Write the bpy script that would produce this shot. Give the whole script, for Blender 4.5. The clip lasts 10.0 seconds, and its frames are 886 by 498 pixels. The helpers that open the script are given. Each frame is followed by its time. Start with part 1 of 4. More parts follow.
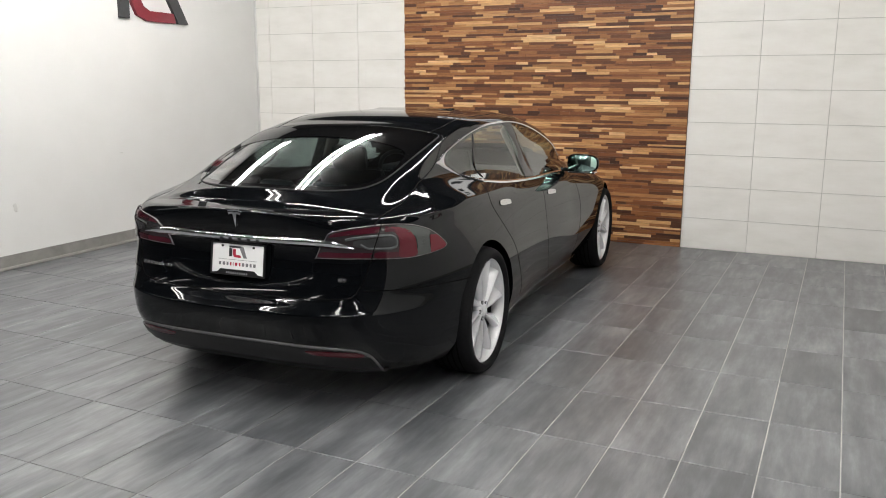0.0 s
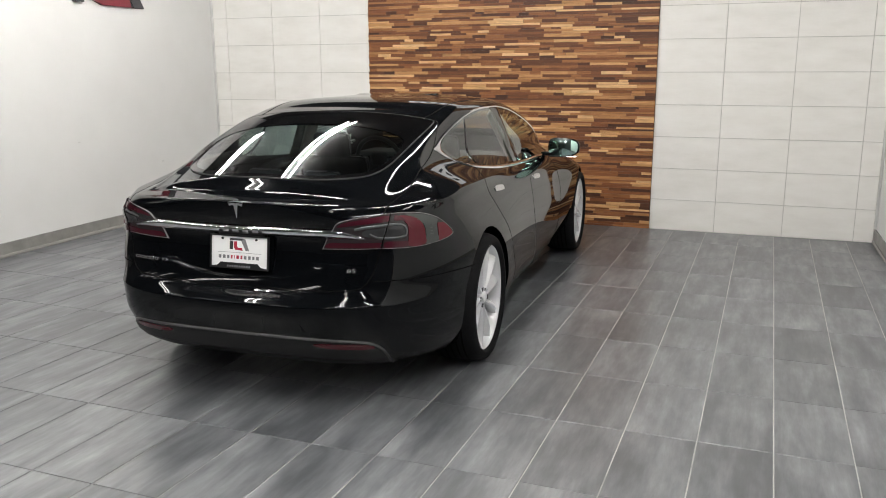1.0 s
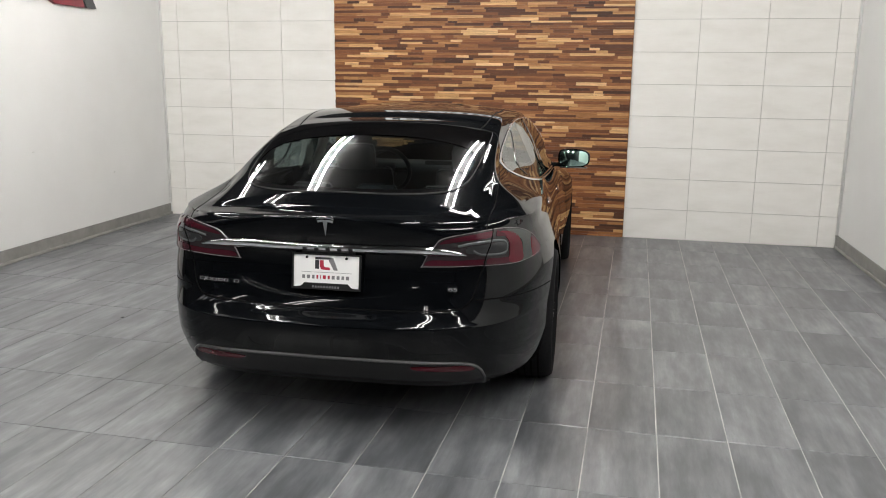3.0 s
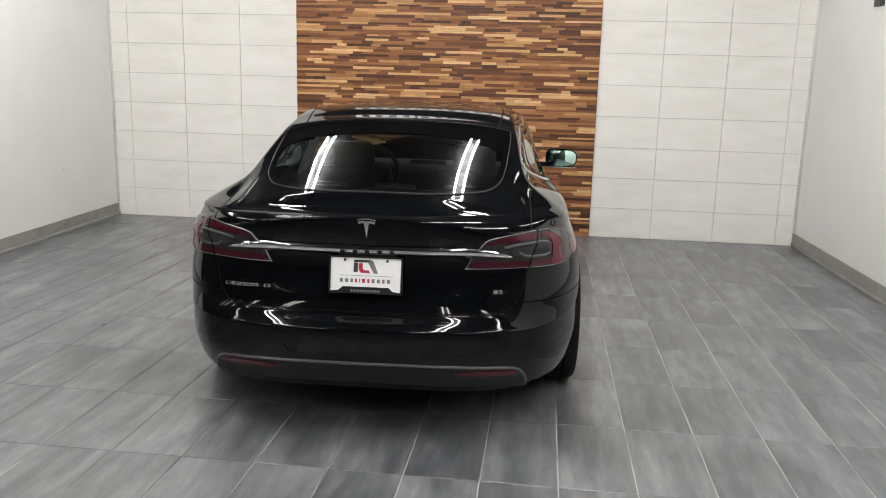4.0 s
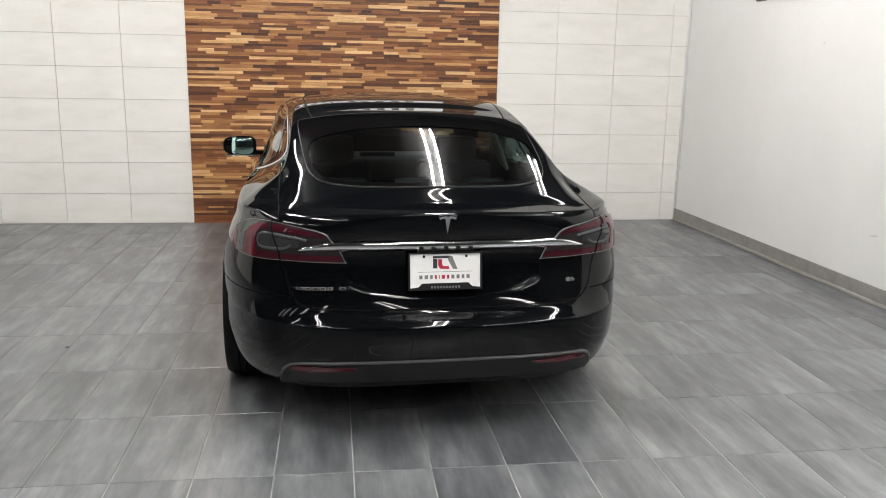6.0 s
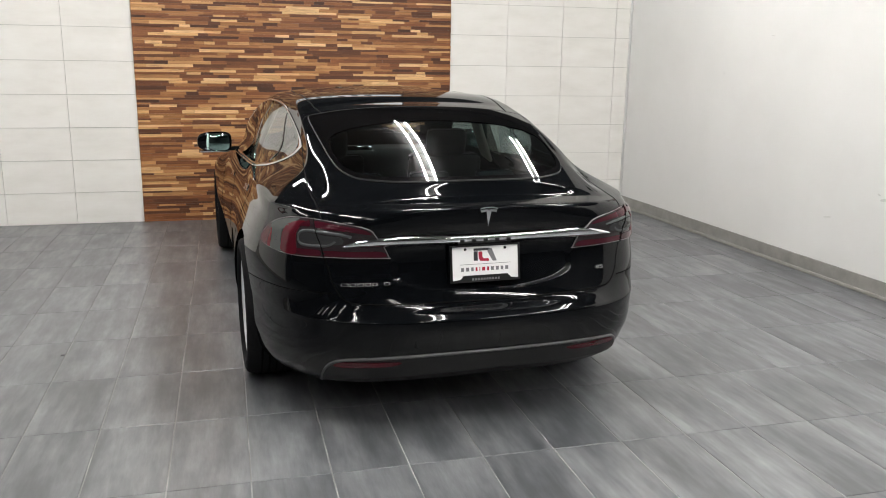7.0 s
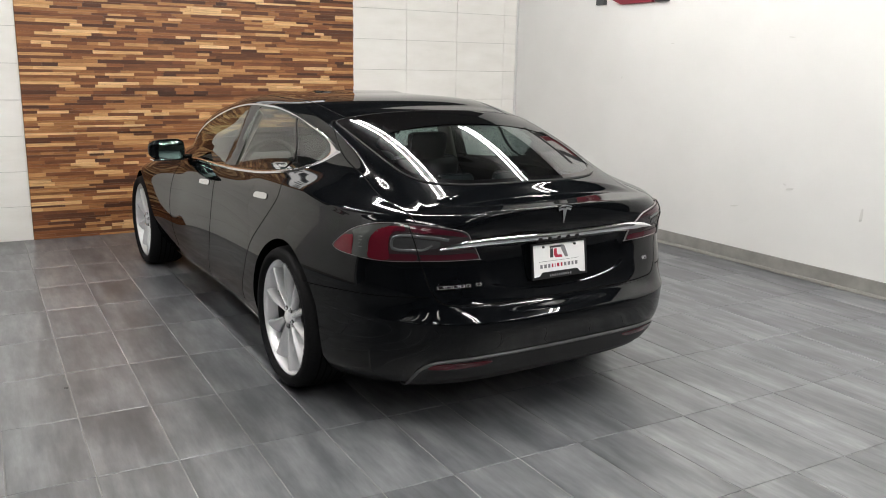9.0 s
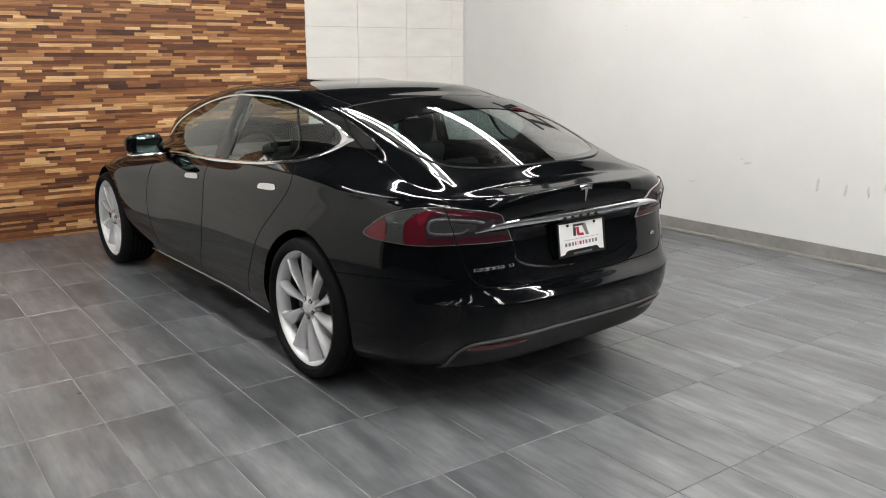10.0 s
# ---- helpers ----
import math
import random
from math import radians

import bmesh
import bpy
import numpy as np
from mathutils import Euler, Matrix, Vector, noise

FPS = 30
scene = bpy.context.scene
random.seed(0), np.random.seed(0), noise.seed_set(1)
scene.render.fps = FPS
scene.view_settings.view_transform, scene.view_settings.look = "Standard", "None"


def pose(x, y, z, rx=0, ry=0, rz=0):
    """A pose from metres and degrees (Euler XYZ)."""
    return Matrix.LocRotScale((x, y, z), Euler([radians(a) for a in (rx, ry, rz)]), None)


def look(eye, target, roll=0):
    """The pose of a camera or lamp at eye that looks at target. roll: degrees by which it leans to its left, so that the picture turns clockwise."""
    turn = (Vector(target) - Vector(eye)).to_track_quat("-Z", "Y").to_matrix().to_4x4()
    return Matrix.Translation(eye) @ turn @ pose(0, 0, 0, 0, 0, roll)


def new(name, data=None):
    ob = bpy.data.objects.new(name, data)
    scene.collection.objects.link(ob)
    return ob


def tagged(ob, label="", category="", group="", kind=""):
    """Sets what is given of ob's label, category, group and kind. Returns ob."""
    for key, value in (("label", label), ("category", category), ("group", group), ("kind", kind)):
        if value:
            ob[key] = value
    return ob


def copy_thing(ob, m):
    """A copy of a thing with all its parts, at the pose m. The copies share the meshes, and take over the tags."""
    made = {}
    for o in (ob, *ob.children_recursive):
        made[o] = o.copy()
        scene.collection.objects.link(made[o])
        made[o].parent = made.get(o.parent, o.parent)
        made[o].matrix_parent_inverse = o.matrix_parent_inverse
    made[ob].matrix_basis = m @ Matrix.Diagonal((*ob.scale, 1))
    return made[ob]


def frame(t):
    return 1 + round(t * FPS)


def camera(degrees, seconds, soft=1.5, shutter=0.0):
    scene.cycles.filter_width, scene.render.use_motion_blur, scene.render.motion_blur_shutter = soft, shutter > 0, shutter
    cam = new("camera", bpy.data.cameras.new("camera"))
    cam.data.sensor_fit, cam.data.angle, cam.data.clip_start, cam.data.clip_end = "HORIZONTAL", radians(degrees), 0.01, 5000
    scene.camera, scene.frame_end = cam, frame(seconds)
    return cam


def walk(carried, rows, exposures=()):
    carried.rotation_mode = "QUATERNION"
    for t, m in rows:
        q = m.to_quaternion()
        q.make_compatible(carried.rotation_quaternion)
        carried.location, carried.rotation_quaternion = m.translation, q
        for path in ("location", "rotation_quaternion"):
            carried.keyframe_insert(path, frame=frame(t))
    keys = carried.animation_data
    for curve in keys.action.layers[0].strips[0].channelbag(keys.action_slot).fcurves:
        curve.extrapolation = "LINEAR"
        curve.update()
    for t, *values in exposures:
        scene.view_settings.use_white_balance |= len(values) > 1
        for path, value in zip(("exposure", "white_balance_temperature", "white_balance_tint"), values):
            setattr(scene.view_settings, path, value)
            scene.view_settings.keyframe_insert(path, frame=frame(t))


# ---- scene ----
cam = camera(56.6, 10.0, 1.0)
PATH = [
    (0, (0.274, 0.158, 1.564), (-0.578, 1.924, 1.173), 0.2),
    (0.5, (0.145, 0.096, 1.564), (-0.668, 1.876, 1.153), -0.5),
    (1, (-0.042, 0.078, 1.57), (-0.757, 1.895, 1.142), -0.2),
    (1.5, (-0.269, 0.067, 1.574), (-0.919, 1.916, 1.178), -0.4),
    (2, (-0.519, 0.014, 1.568), (-1.117, 1.884, 1.187), -0.2),
    (2.5, (-0.76, -0.082, 1.582), (-1.292, 1.803, 1.181), 0.1),
    (4, (-1.582, -0.084, 1.557), (-1.814, 1.86, 1.15), 1.5),
    (4.5, (-1.88, -0.11, 1.556), (-2.009, 1.842, 1.139), 1.4),
    (5, (-2.165, -0.086, 1.552), (-2.134, 1.871, 1.142), 1.1),
    (5.5, (-2.453, -0.078, 1.545), (-2.297, 1.874, 1.138), 1.1),
    (5.7, (-2.582, -0.09, 1.557), (-2.384, 1.857, 1.142), 1.1),
    (6.8, (-3.216, -0.045, 1.559), (-2.766, 1.853, 1.115), 0.8),
    (7, (-3.344, -0.025, 1.571), (-2.847, 1.86, 1.126), 0.8),
    (7.5, (-3.666, 0.033, 1.574), (-3.068, 1.888, 1.124), 0.9),
    (8, (-3.956, 0.147, 1.557), (-3.239, 1.956, 1.094), 1.4),
    (8.5, (-4.234, 0.265, 1.56), (-3.402, 2.03, 1.122), 1.3),
    (9, (-4.519, 0.365, 1.559), (-3.555, 2.064, 1.129), 1.1),
    (9.5, (-4.766, 0.471, 1.547), (-3.693, 2.099, 1.104), 0.6),
    (10, (-4.974, 0.601, 1.55), (-3.835, 2.18, 1.091), -0.1),
]
walk(cam, [(t, look(eye, target, roll)) for t, eye, target, roll in PATH],
     [(0.0, 0.0), (2.5, 0.0), (4.5, 0.06), (5.5, 0.14), (7.0, 0.10), (8.0, 0.08), (9.0, 0.07), (10.0, 0.03)])


# ---- light and world ----
world = bpy.data.worlds.new("world")
scene.world = world
world.use_nodes = True
world.node_tree.nodes["Background"].inputs[0].default_value = (0.9, 0.95, 1.0, 1)
world.node_tree.nodes["Background"].inputs[1].default_value = 0.02
TUBE = 138.0         # emission of the ceiling tubes

# room plan
X0, X1, Y0, Y1, CEIL = -6.20, 0.94, -7.0, 8.364, 3.45
WOOD0, WOOD1 = -4.155, -1.086
GX, GY, PX, PY = 0.078, 2.915, 0.308, 0.613     # floor joints
WX, WZ, WPX, WPZ = -0.471, 0.301, 0.613, 0.3073   # wall joints


# ---- materials ----
def material(name):
    m = bpy.data.materials.new(name)
    m.use_nodes = True
    nt = m.node_tree
    return m, nt, nt.nodes["Principled BSDF"]


def nd(nt, kind, **kw):
    n = nt.nodes.new(kind)
    for k, v in kw.items():
        n.inputs[k.replace("_", " ")].default_value = v
    return n


def ramp(nt, fac, stops):
    r = nt.nodes.new("ShaderNodeValToRGB")
    el = r.color_ramp.elements
    while len(el) < len(stops):
        el.new(0.5)
    for e, (p, c) in zip(el, stops):
        e.position, e.color = p, (*c, 1)
    nt.links.new(fac, r.inputs[0])
    return r.outputs[0]


def mapped(nt, scale, source="Object", rot=(0, 0, 0)):
    tc = nt.nodes.new("ShaderNodeTexCoord")
    mp = nt.nodes.new("ShaderNodeMapping")
    mp.inputs["Scale"].default_value = scale
    mp.inputs["Rotation"].default_value = rot
    nt.links.new(tc.outputs[source], mp.inputs[0])
    return mp.outputs[0]


def world_coord(nt, scale, shift=None):
    """World position, stretched by scale; shift adds a random offset for each object."""
    g = nt.nodes.new("ShaderNodeNewGeometry")
    mp = nt.nodes.new("ShaderNodeMapping")
    mp.inputs["Scale"].default_value = scale
    nt.links.new(g.outputs["Position"], mp.inputs[0])
    if shift is None:
        return mp.outputs[0]
    sc = nt.nodes.new("ShaderNodeVectorMath")
    sc.operation = "SCALE"
    sc.inputs[0].default_value = (37.0, 91.0, 53.0)
    nt.links.new(shift, sc.inputs["Scale"])
    ad = nt.nodes.new("ShaderNodeVectorMath")
    nt.links.new(mp.outputs[0], ad.inputs[0])
    nt.links.new(sc.outputs[0], ad.inputs[1])
    return ad.outputs[0]


def noise_tex(nt, vec, scale, detail=4.0, rough=0.55):
    n = nd(nt, "ShaderNodeTexNoise", Scale=scale, Detail=detail, Roughness=rough)
    nt.links.new(vec, n.inputs["Vector"])
    return n.outputs["Fac"]


def mixc(nt, fac, a, b, mode="MIX"):
    m = nt.nodes.new("ShaderNodeMix")
    m.data_type, m.blend_type = "RGBA", mode
    for sock, val in ((m.inputs[0], fac), (m.inputs[6], a), (m.inputs[7], b)):
        if hasattr(val, "links"):
            nt.links.new(val, sock)
        else:
            sock.default_value = val if not isinstance(val, tuple) else (*val, 1)
    return m.outputs[2]


def bump(nt, b, height, strength, distance=0.002):
    n = nd(nt, "ShaderNodeBump", Strength=strength, Distance=distance)
    nt.links.new(height, n.inputs["Height"])
    nt.links.new(n.outputs[0], b.inputs["Normal"])


def plain(name, colour, rough=0.5, metal=0.0, spec=0.5, grain=0.0, gscale=60.0):
    m, nt, b = material(name)
    b.inputs["Base Color"].default_value = (*colour, 1)
    b.inputs["Roughness"].default_value = rough
    b.inputs["Metallic"].default_value = metal
    b.inputs["Specular IOR Level"].default_value = spec
    if grain:
        f = noise_tex(nt, mapped(nt, (1, 1, 1)), gscale)
        lo, hi = tuple(c * (1 - grain) for c in colour), tuple(min(1, c * (1 + grain)) for c in colour)
        nt.links.new(ramp(nt, f, [(0.3, lo), (0.7, hi)]), b.inputs["Base Color"])
        bump(nt, b, f, 0.15, 0.001)
    return m


def glow(name, colour, strength):
    m = bpy.data.materials.new(name)
    m.use_nodes = True
    nt = m.node_tree
    nt.nodes.remove(nt.nodes["Principled BSDF"])
    e = nd(nt, "ShaderNodeEmission", Strength=strength)
    e.inputs[0].default_value = (*colour, 1)
    nt.links.new(e.outputs[0], nt.nodes["Material Output"].inputs[0])
    return m


def pane(name, tint):
    """Tinted see-through glass with a mirror gloss."""
    m = bpy.data.materials.new(name)
    m.use_nodes = True
    nt = m.node_tree
    nt.nodes.remove(nt.nodes["Principled BSDF"])
    tr = nt.nodes.new("ShaderNodeBsdfTransparent")
    tr.inputs[0].default_value = (*tint, 1)
    gl = nd(nt, "ShaderNodeBsdfGlossy", Roughness=0.01)
    lw = nd(nt, "ShaderNodeLayerWeight", Blend=0.5)
    pw = nt.nodes.new("ShaderNodeMath")
    pw.operation, pw.inputs[1].default_value = "POWER", 3.2
    nt.links.new(lw.outputs["Facing"], pw.inputs[0])
    fr = nt.nodes.new("ShaderNodeMath")
    fr.operation, fr.inputs[1].default_value, fr.inputs[2].default_value = "MULTIPLY_ADD", 0.9, 0.06
    nt.links.new(pw.outputs[0], fr.inputs[0])
    mx = nt.nodes.new("ShaderNodeMixShader")
    for a, c in ((fr.outputs[0], 0), (tr.outputs[0], 1), (gl.outputs[0], 2)):
        nt.links.new(a, mx.inputs[c])
    nt.links.new(mx.outputs[0], nt.nodes["Material Output"].inputs[0])
    return m


def floor_tile_material():
    m, nt, b = material("grey_porcelain")
    oi = nt.nodes.new("ShaderNodeObjectInfo")
    gi = nt.nodes.new("ShaderNodeNewGeometry")
    rnd = nt.nodes.new("ShaderNodeMath")
    rnd.operation = "ADD"
    nt.links.new(oi.outputs["Random"], rnd.inputs[0])
    nt.links.new(gi.outputs["Random Per Island"], rnd.inputs[1])
    r = rnd.outputs[0]
    streak = noise_tex(nt, world_coord(nt, (1.0, 0.15, 1.0), r), 13.0, 7.0, 0.66)
    cloud = noise_tex(nt, world_coord(nt, (1.0, 0.40, 1.0), r), 5.5, 3.0, 0.6)
    tone = noise_tex(nt, world_coord(nt, (0, 0, 0), r), 1.0, 0.0)
    mix = nt.nodes.new("ShaderNodeMath")
    mix.operation = "MULTIPLY_ADD"
    mix.inputs[1].default_value = 0.75
    nt.links.new(cloud, mix.inputs[0])
    nt.links.new(streak, mix.inputs[2])
    add = nt.nodes.new("ShaderNodeMath")
    add.operation = "MULTIPLY_ADD"
    add.inputs[1].default_value = 0.30
    nt.links.new(tone, add.inputs[0])
    nt.links.new(mix.outputs[0], add.inputs[2])
    half = nt.nodes.new("ShaderNodeMath")
    half.operation = "MULTIPLY"
    half.inputs[1].default_value = 0.5
    nt.links.new(add.outputs[0], half.inputs[0])
    col = ramp(nt, half.outputs[0], [(0.31, (0.028, 0.031, 0.037)), (0.44, (0.068, 0.072, 0.080)), (0.515, (0.110, 0.115, 0.125)), (0.59, (0.170, 0.176, 0.188)), (0.71, (0.29, 0.295, 0.305))])
    nt.links.new(col, b.inputs["Base Color"])
    b.inputs["Roughness"].default_value = 0.35
    b.inputs["Specular IOR Level"].default_value = 0.6
    b.inputs["IOR"].default_value = 1.85
    return m


def wall_tile_material():
    m, nt, b = material("cream_ceramic")
    oi = nt.nodes.new("ShaderNodeObjectInfo")
    f = noise_tex(nt, world_coord(nt, (0.5, 1.0, 1.6), oi.outputs["Random"]), 5.0, 6.0, 0.6)
    nt.links.new(ramp(nt, f, [(0.25, (0.73, 0.715, 0.68)), (0.5, (0.79, 0.775, 0.745)), (0.75, (0.83, 0.82, 0.795))]), b.inputs["Base Color"])
    b.inputs["Roughness"].default_value = 0.38
    bump(nt, b, f, 0.06, 0.002)
    return m


def wood_material():
    m, nt, b = material("reclaimed_wood")
    oi = nt.nodes.new("ShaderNodeObjectInfo")
    gi = nt.nodes.new("ShaderNodeNewGeometry")
    rnd = nt.nodes.new("ShaderNodeMath")
    rnd.operation = "ADD"
    nt.links.new(oi.outputs["Random"], rnd.inputs[0])
    nt.links.new(gi.outputs["Random Per Island"], rnd.inputs[1])
    fr = nt.nodes.new("ShaderNodeMath")
    fr.operation = "FRACT"
    nt.links.new(rnd.outputs[0], fr.inputs[0])
    tone = ramp(nt, fr.outputs[0], [(0.0, (0.058, 0.019, 0.008)), (0.20, (0.142, 0.048, 0.017)), (0.42, (0.235, 0.088, 0.030)),
                                    (0.62, (0.325, 0.142, 0.050)), (0.77, (0.46, 0.235, 0.090)), (0.90, (0.64, 0.39, 0.175)), (1.0, (0.78, 0.54, 0.29))])
    g = noise_tex(nt, world_coord(nt, (0.12, 1.0, 2.2), fr.outputs[0]), 55.0, 5.0, 0.65)
    gr = ramp(nt, g, [(0.3, (0.62, 0.58, 0.55)), (0.7, (1.25, 1.22, 1.2))])
    nt.links.new(mixc(nt, 1.0, tone, gr, "MULTIPLY"), b.inputs["Base Color"])
    b.inputs["Roughness"].default_value = 0.5
    bump(nt, b, g, 0.25, 0.002)
    return m


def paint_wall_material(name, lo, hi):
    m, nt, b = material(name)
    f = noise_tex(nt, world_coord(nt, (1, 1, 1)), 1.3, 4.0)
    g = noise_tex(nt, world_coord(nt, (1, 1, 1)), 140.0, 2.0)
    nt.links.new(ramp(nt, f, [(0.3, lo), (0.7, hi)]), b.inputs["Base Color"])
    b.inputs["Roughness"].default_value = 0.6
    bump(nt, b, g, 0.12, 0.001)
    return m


M_TILE = floor_tile_material()
M_WTILE = wall_tile_material()
M_WOOD = wood_material()
M_WALL = paint_wall_material("white_wall_paint", (0.58, 0.58, 0.575), (0.62, 0.62, 0.615))
M_DIM = paint_wall_material("unlit_shop_dark", (0.03, 0.03, 0.032), (0.045, 0.045, 0.047))
M_CEIL = paint_wall_material("dark_ceiling_paint", (0.013, 0.013, 0.014), (0.018, 0.018, 0.019))
M_GROUT, g_nt, g_b = material("floor_grout")
g_b.inputs["Roughness"].default_value = 0.8
g_xyz = g_nt.nodes.new("ShaderNodeSeparateXYZ")       # joints are darker towards the west wall
g_nt.links.new(world_coord(g_nt, (0.07, 1, 1)), g_xyz.inputs[0])
g_sum = g_nt.nodes.new("ShaderNodeMath")
g_nt.links.new(noise_tex(g_nt, world_coord(g_nt, (1, 1, 1)), 2.4, 3.0), g_sum.inputs[0])
g_nt.links.new(g_xyz.outputs[0], g_sum.inputs[1])
g_nt.links.new(ramp(g_nt, g_sum.outputs[0], [(0.24, (0.25, 0.248, 0.243)), (0.36, (0.40, 0.395, 0.386)), (0.53, (0.52, 0.51, 0.495))]), g_b.inputs["Base Color"])
M_WGROUT = plain("wall_grout", (0.46, 0.45, 0.43), 0.8, grain=0.1)
M_BASE = plain("baseboard_grey", (0.20, 0.195, 0.185), 0.5, grain=0.15, gscale=8)
M_SHOE = plain("pale_strip", (0.24, 0.232, 0.218), 0.5, grain=0.1, gscale=10)
M_SCUFF = plain("scuff_grey", (0.51, 0.51, 0.50), 0.8)
M_TRIM = plain("aluminium_trim", (0.75, 0.75, 0.74), 0.35, 0.8)
M_BACK = plain("dark_backing", (0.03, 0.018, 0.012), 0.8)
M_TUBE = glow("tube_light", (1.0, 0.975, 0.93), TUBE)
M_TUBE_WEAK = glow("weak_tube_light", (1.0, 0.97, 0.92), TUBE * 0.36)
M_TUBE_FAR = glow("dim_tube_light", (1.0, 0.97, 0.92), TUBE * 0.15)
M_HOUSE = plain("lamp_housing", (0.22, 0.22, 0.22), 0.5)
M_SIGNDARK = plain("sign_charcoal", (0.035, 0.037, 0.04), 0.45, grain=0.1)
M_SIGNRED = plain("sign_red", (0.15, 0.012, 0.022), 0.4, grain=0.1)


# ---- mesh helpers ----
def link(name, bm, mat, parent=None, label="", smooth=False, crisp=0):
    me = bpy.data.meshes.new(name)
    bm.normal_update()
    bm.to_mesh(me)
    bm.free()
    for m in (mat if isinstance(mat, (list, tuple)) else [mat]):
        me.materials.append(m)
    if smooth:
        me.polygons.foreach_set("use_smooth", [True] * len(me.polygons))
        if crisp:
            me.set_sharp_from_angle(angle=radians(crisp))
    ob = new(name, me)
    if parent:
        ob.parent = parent
    if label:
        ob["label"] = label
    return ob


def part(name, bm, mat, parent, label="", smooth=False, crisp=0):
    return link(name, bm, mat, parent, label, smooth, crisp)


def box(bm, lo, hi, bevel=0.0, seg=1):
    vs = bmesh.ops.create_cube(bm, size=1.0)["verts"]
    for v in vs:
        v.co = Vector([(a + b) / 2 + c * (b - a) for a, b, c in zip(lo, hi, v.co)])
    if bevel:
        es = list({e for v in vs for e in v.link_edges})
        bmesh.ops.bevel(bm, geom=es, offset=bevel, segments=seg, profile=0.5, affect="EDGES")
    return bm


def boxed(lo, hi, bevel=0.0, seg=1):
    return box(bmesh.new(), lo, hi, bevel, seg)


def thing(name, label, category, group="", at=None):
    e = new(name)
    e.empty_display_size = 0.1
    if at is not None:
        e.matrix_basis = at
    return tagged(e, label, category, group)


def structure(name, bm, mat, label, category):
    return tagged(link(name, bm, mat), label, category, "", "structure")


# ---- room ----
T = 0.15
XB = -12.5       # the shop opens to the west behind the white wall
floor = structure("floor", boxed((XB - T, Y0 - T, -0.12), (X1 + T, Y1 + T, -0.0035)), M_GROUT, "showroom floor of grey streaked porcelain tiles", "floor")
wall_back = structure("wall_north", boxed((X0 - T, Y1 + 0.012, -0.1), (X1 + T, Y1 + T, 3.0)), M_WGROUT, "wall of cream ceramic tiles beside a reclaimed wood panel", "wall")
WALLTOP = 3.0
W_END, E_END = 4.3, 1.5      # white side walls end here; dark-coloured walls behind stand in for an unlit shop
wall_w = structure("wall_west", boxed((X0 - 0.4, W_END, -0.1), (X0, Y1 + 0.012, CEIL)), M_WALL, "plain white painted side wall with faint scuffs", "wall")
wall_e = structure("wall_east", boxed((X1, E_END, -0.1), (X1 + T, Y1 + 0.012, CEIL)), M_WALL, "plain white painted side wall with faint scuffs", "wall")
# added out of view, so that the car's tail deck mirrors something dark
structure("fascia", boxed((X0 - T, Y1 - 0.03, 3.0), (X1 + T, Y1 + T, CEIL)), M_CEIL, "unseen dark fascia added above the tiled wall", "wall")
# unseen walls; their dark colour stands in for the darkness the car mirrors
structure("wall_southwest", boxed((XB, W_END, -0.1), (X0 - 0.4, W_END + T, CEIL)), M_DIM, "unseen wall coloured dark for the unlit shop", "wall")
structure("wall_far_west", boxed((XB - T, Y0, -0.1), (XB, W_END + T, CEIL)), M_DIM, "unseen wall coloured dark for the unlit shop", "wall")
structure("wall_southeast", boxed((X1 + 0.02, Y0, -0.1), (X1 + T, E_END, CEIL)), M_DIM, "unseen wall coloured dark for the unlit shop", "wall")
structure("wall_south", boxed((XB - T, Y0 - T, -0.1), (X1 + T, Y0, CEIL)), M_DIM, "unseen wall coloured dark, closing the showroom behind", "wall")
structure("ceiling", boxed((XB - T, Y0 - T, CEIL), (X1 + T, Y1 + T, CEIL + 0.12)), M_CEIL, "dark painted ceiling with rows of strip lights", "ceiling")
base_w = structure("baseboard_west", boxed((X0, W_END, 0), (X0 + 0.014, Y1, 0.125), 0.003), M_BASE, "grey skirting along a white wall", "baseboard")
base_e = structure("baseboard_east", boxed((X1 - 0.014, E_END, 0), (X1, Y1, 0.125), 0.003), M_BASE, "grey skirting along a white wall", "baseboard")
structure("trim_west", boxed((X0, Y1 - 0.006, 0.0), (X0 + 0.022, Y1 + 0.011, WALLTOP), 0.002), M_TRIM, "slim pale corner trim between wall and tiles", "trim")
structure("trim_east", boxed((X1 - 0.022, Y1 - 0.006, 0.126), (X1, Y1 + 0.011, WALLTOP), 0.002), M_TRIM, "slim pale corner trim between wall and tiles", "trim")

shoe_w = structure("trim_base_west", boxed((X0 + 0.0145, W_END, 0), (X0 + 0.030, Y1, 0.030), 0.008, 2), M_SHOE, "pale quarter-round strip at the foot of the skirting", "trim")
shoe_e = structure("trim_base_east", boxed((X1 - 0.030, E_END, 0), (X1 - 0.0145, Y1, 0.030), 0.008, 2), M_SHOE, "pale quarter-round strip at the foot of the skirting", "trim")

# neither side wall stands quite square to the tiled wall
SKEW = {-1: Matrix.Translation((X0, Y1, 0)) @ pose(0, 0, 0, 0, 0, 2.3) @ Matrix.Translation((-X0, -Y1, 0)),
        1: Matrix.Translation((X1, Y1, 0)) @ pose(0, 0, 0, 0, 0, 1.0) @ Matrix.Translation((-X1, -Y1, 0))}
for side, pieces in ((-1, (wall_w, base_w, shoe_w)), (1, (wall_e, base_e, shoe_e))):
    for ob in pieces:
        ob.matrix_basis = SKEW[side]


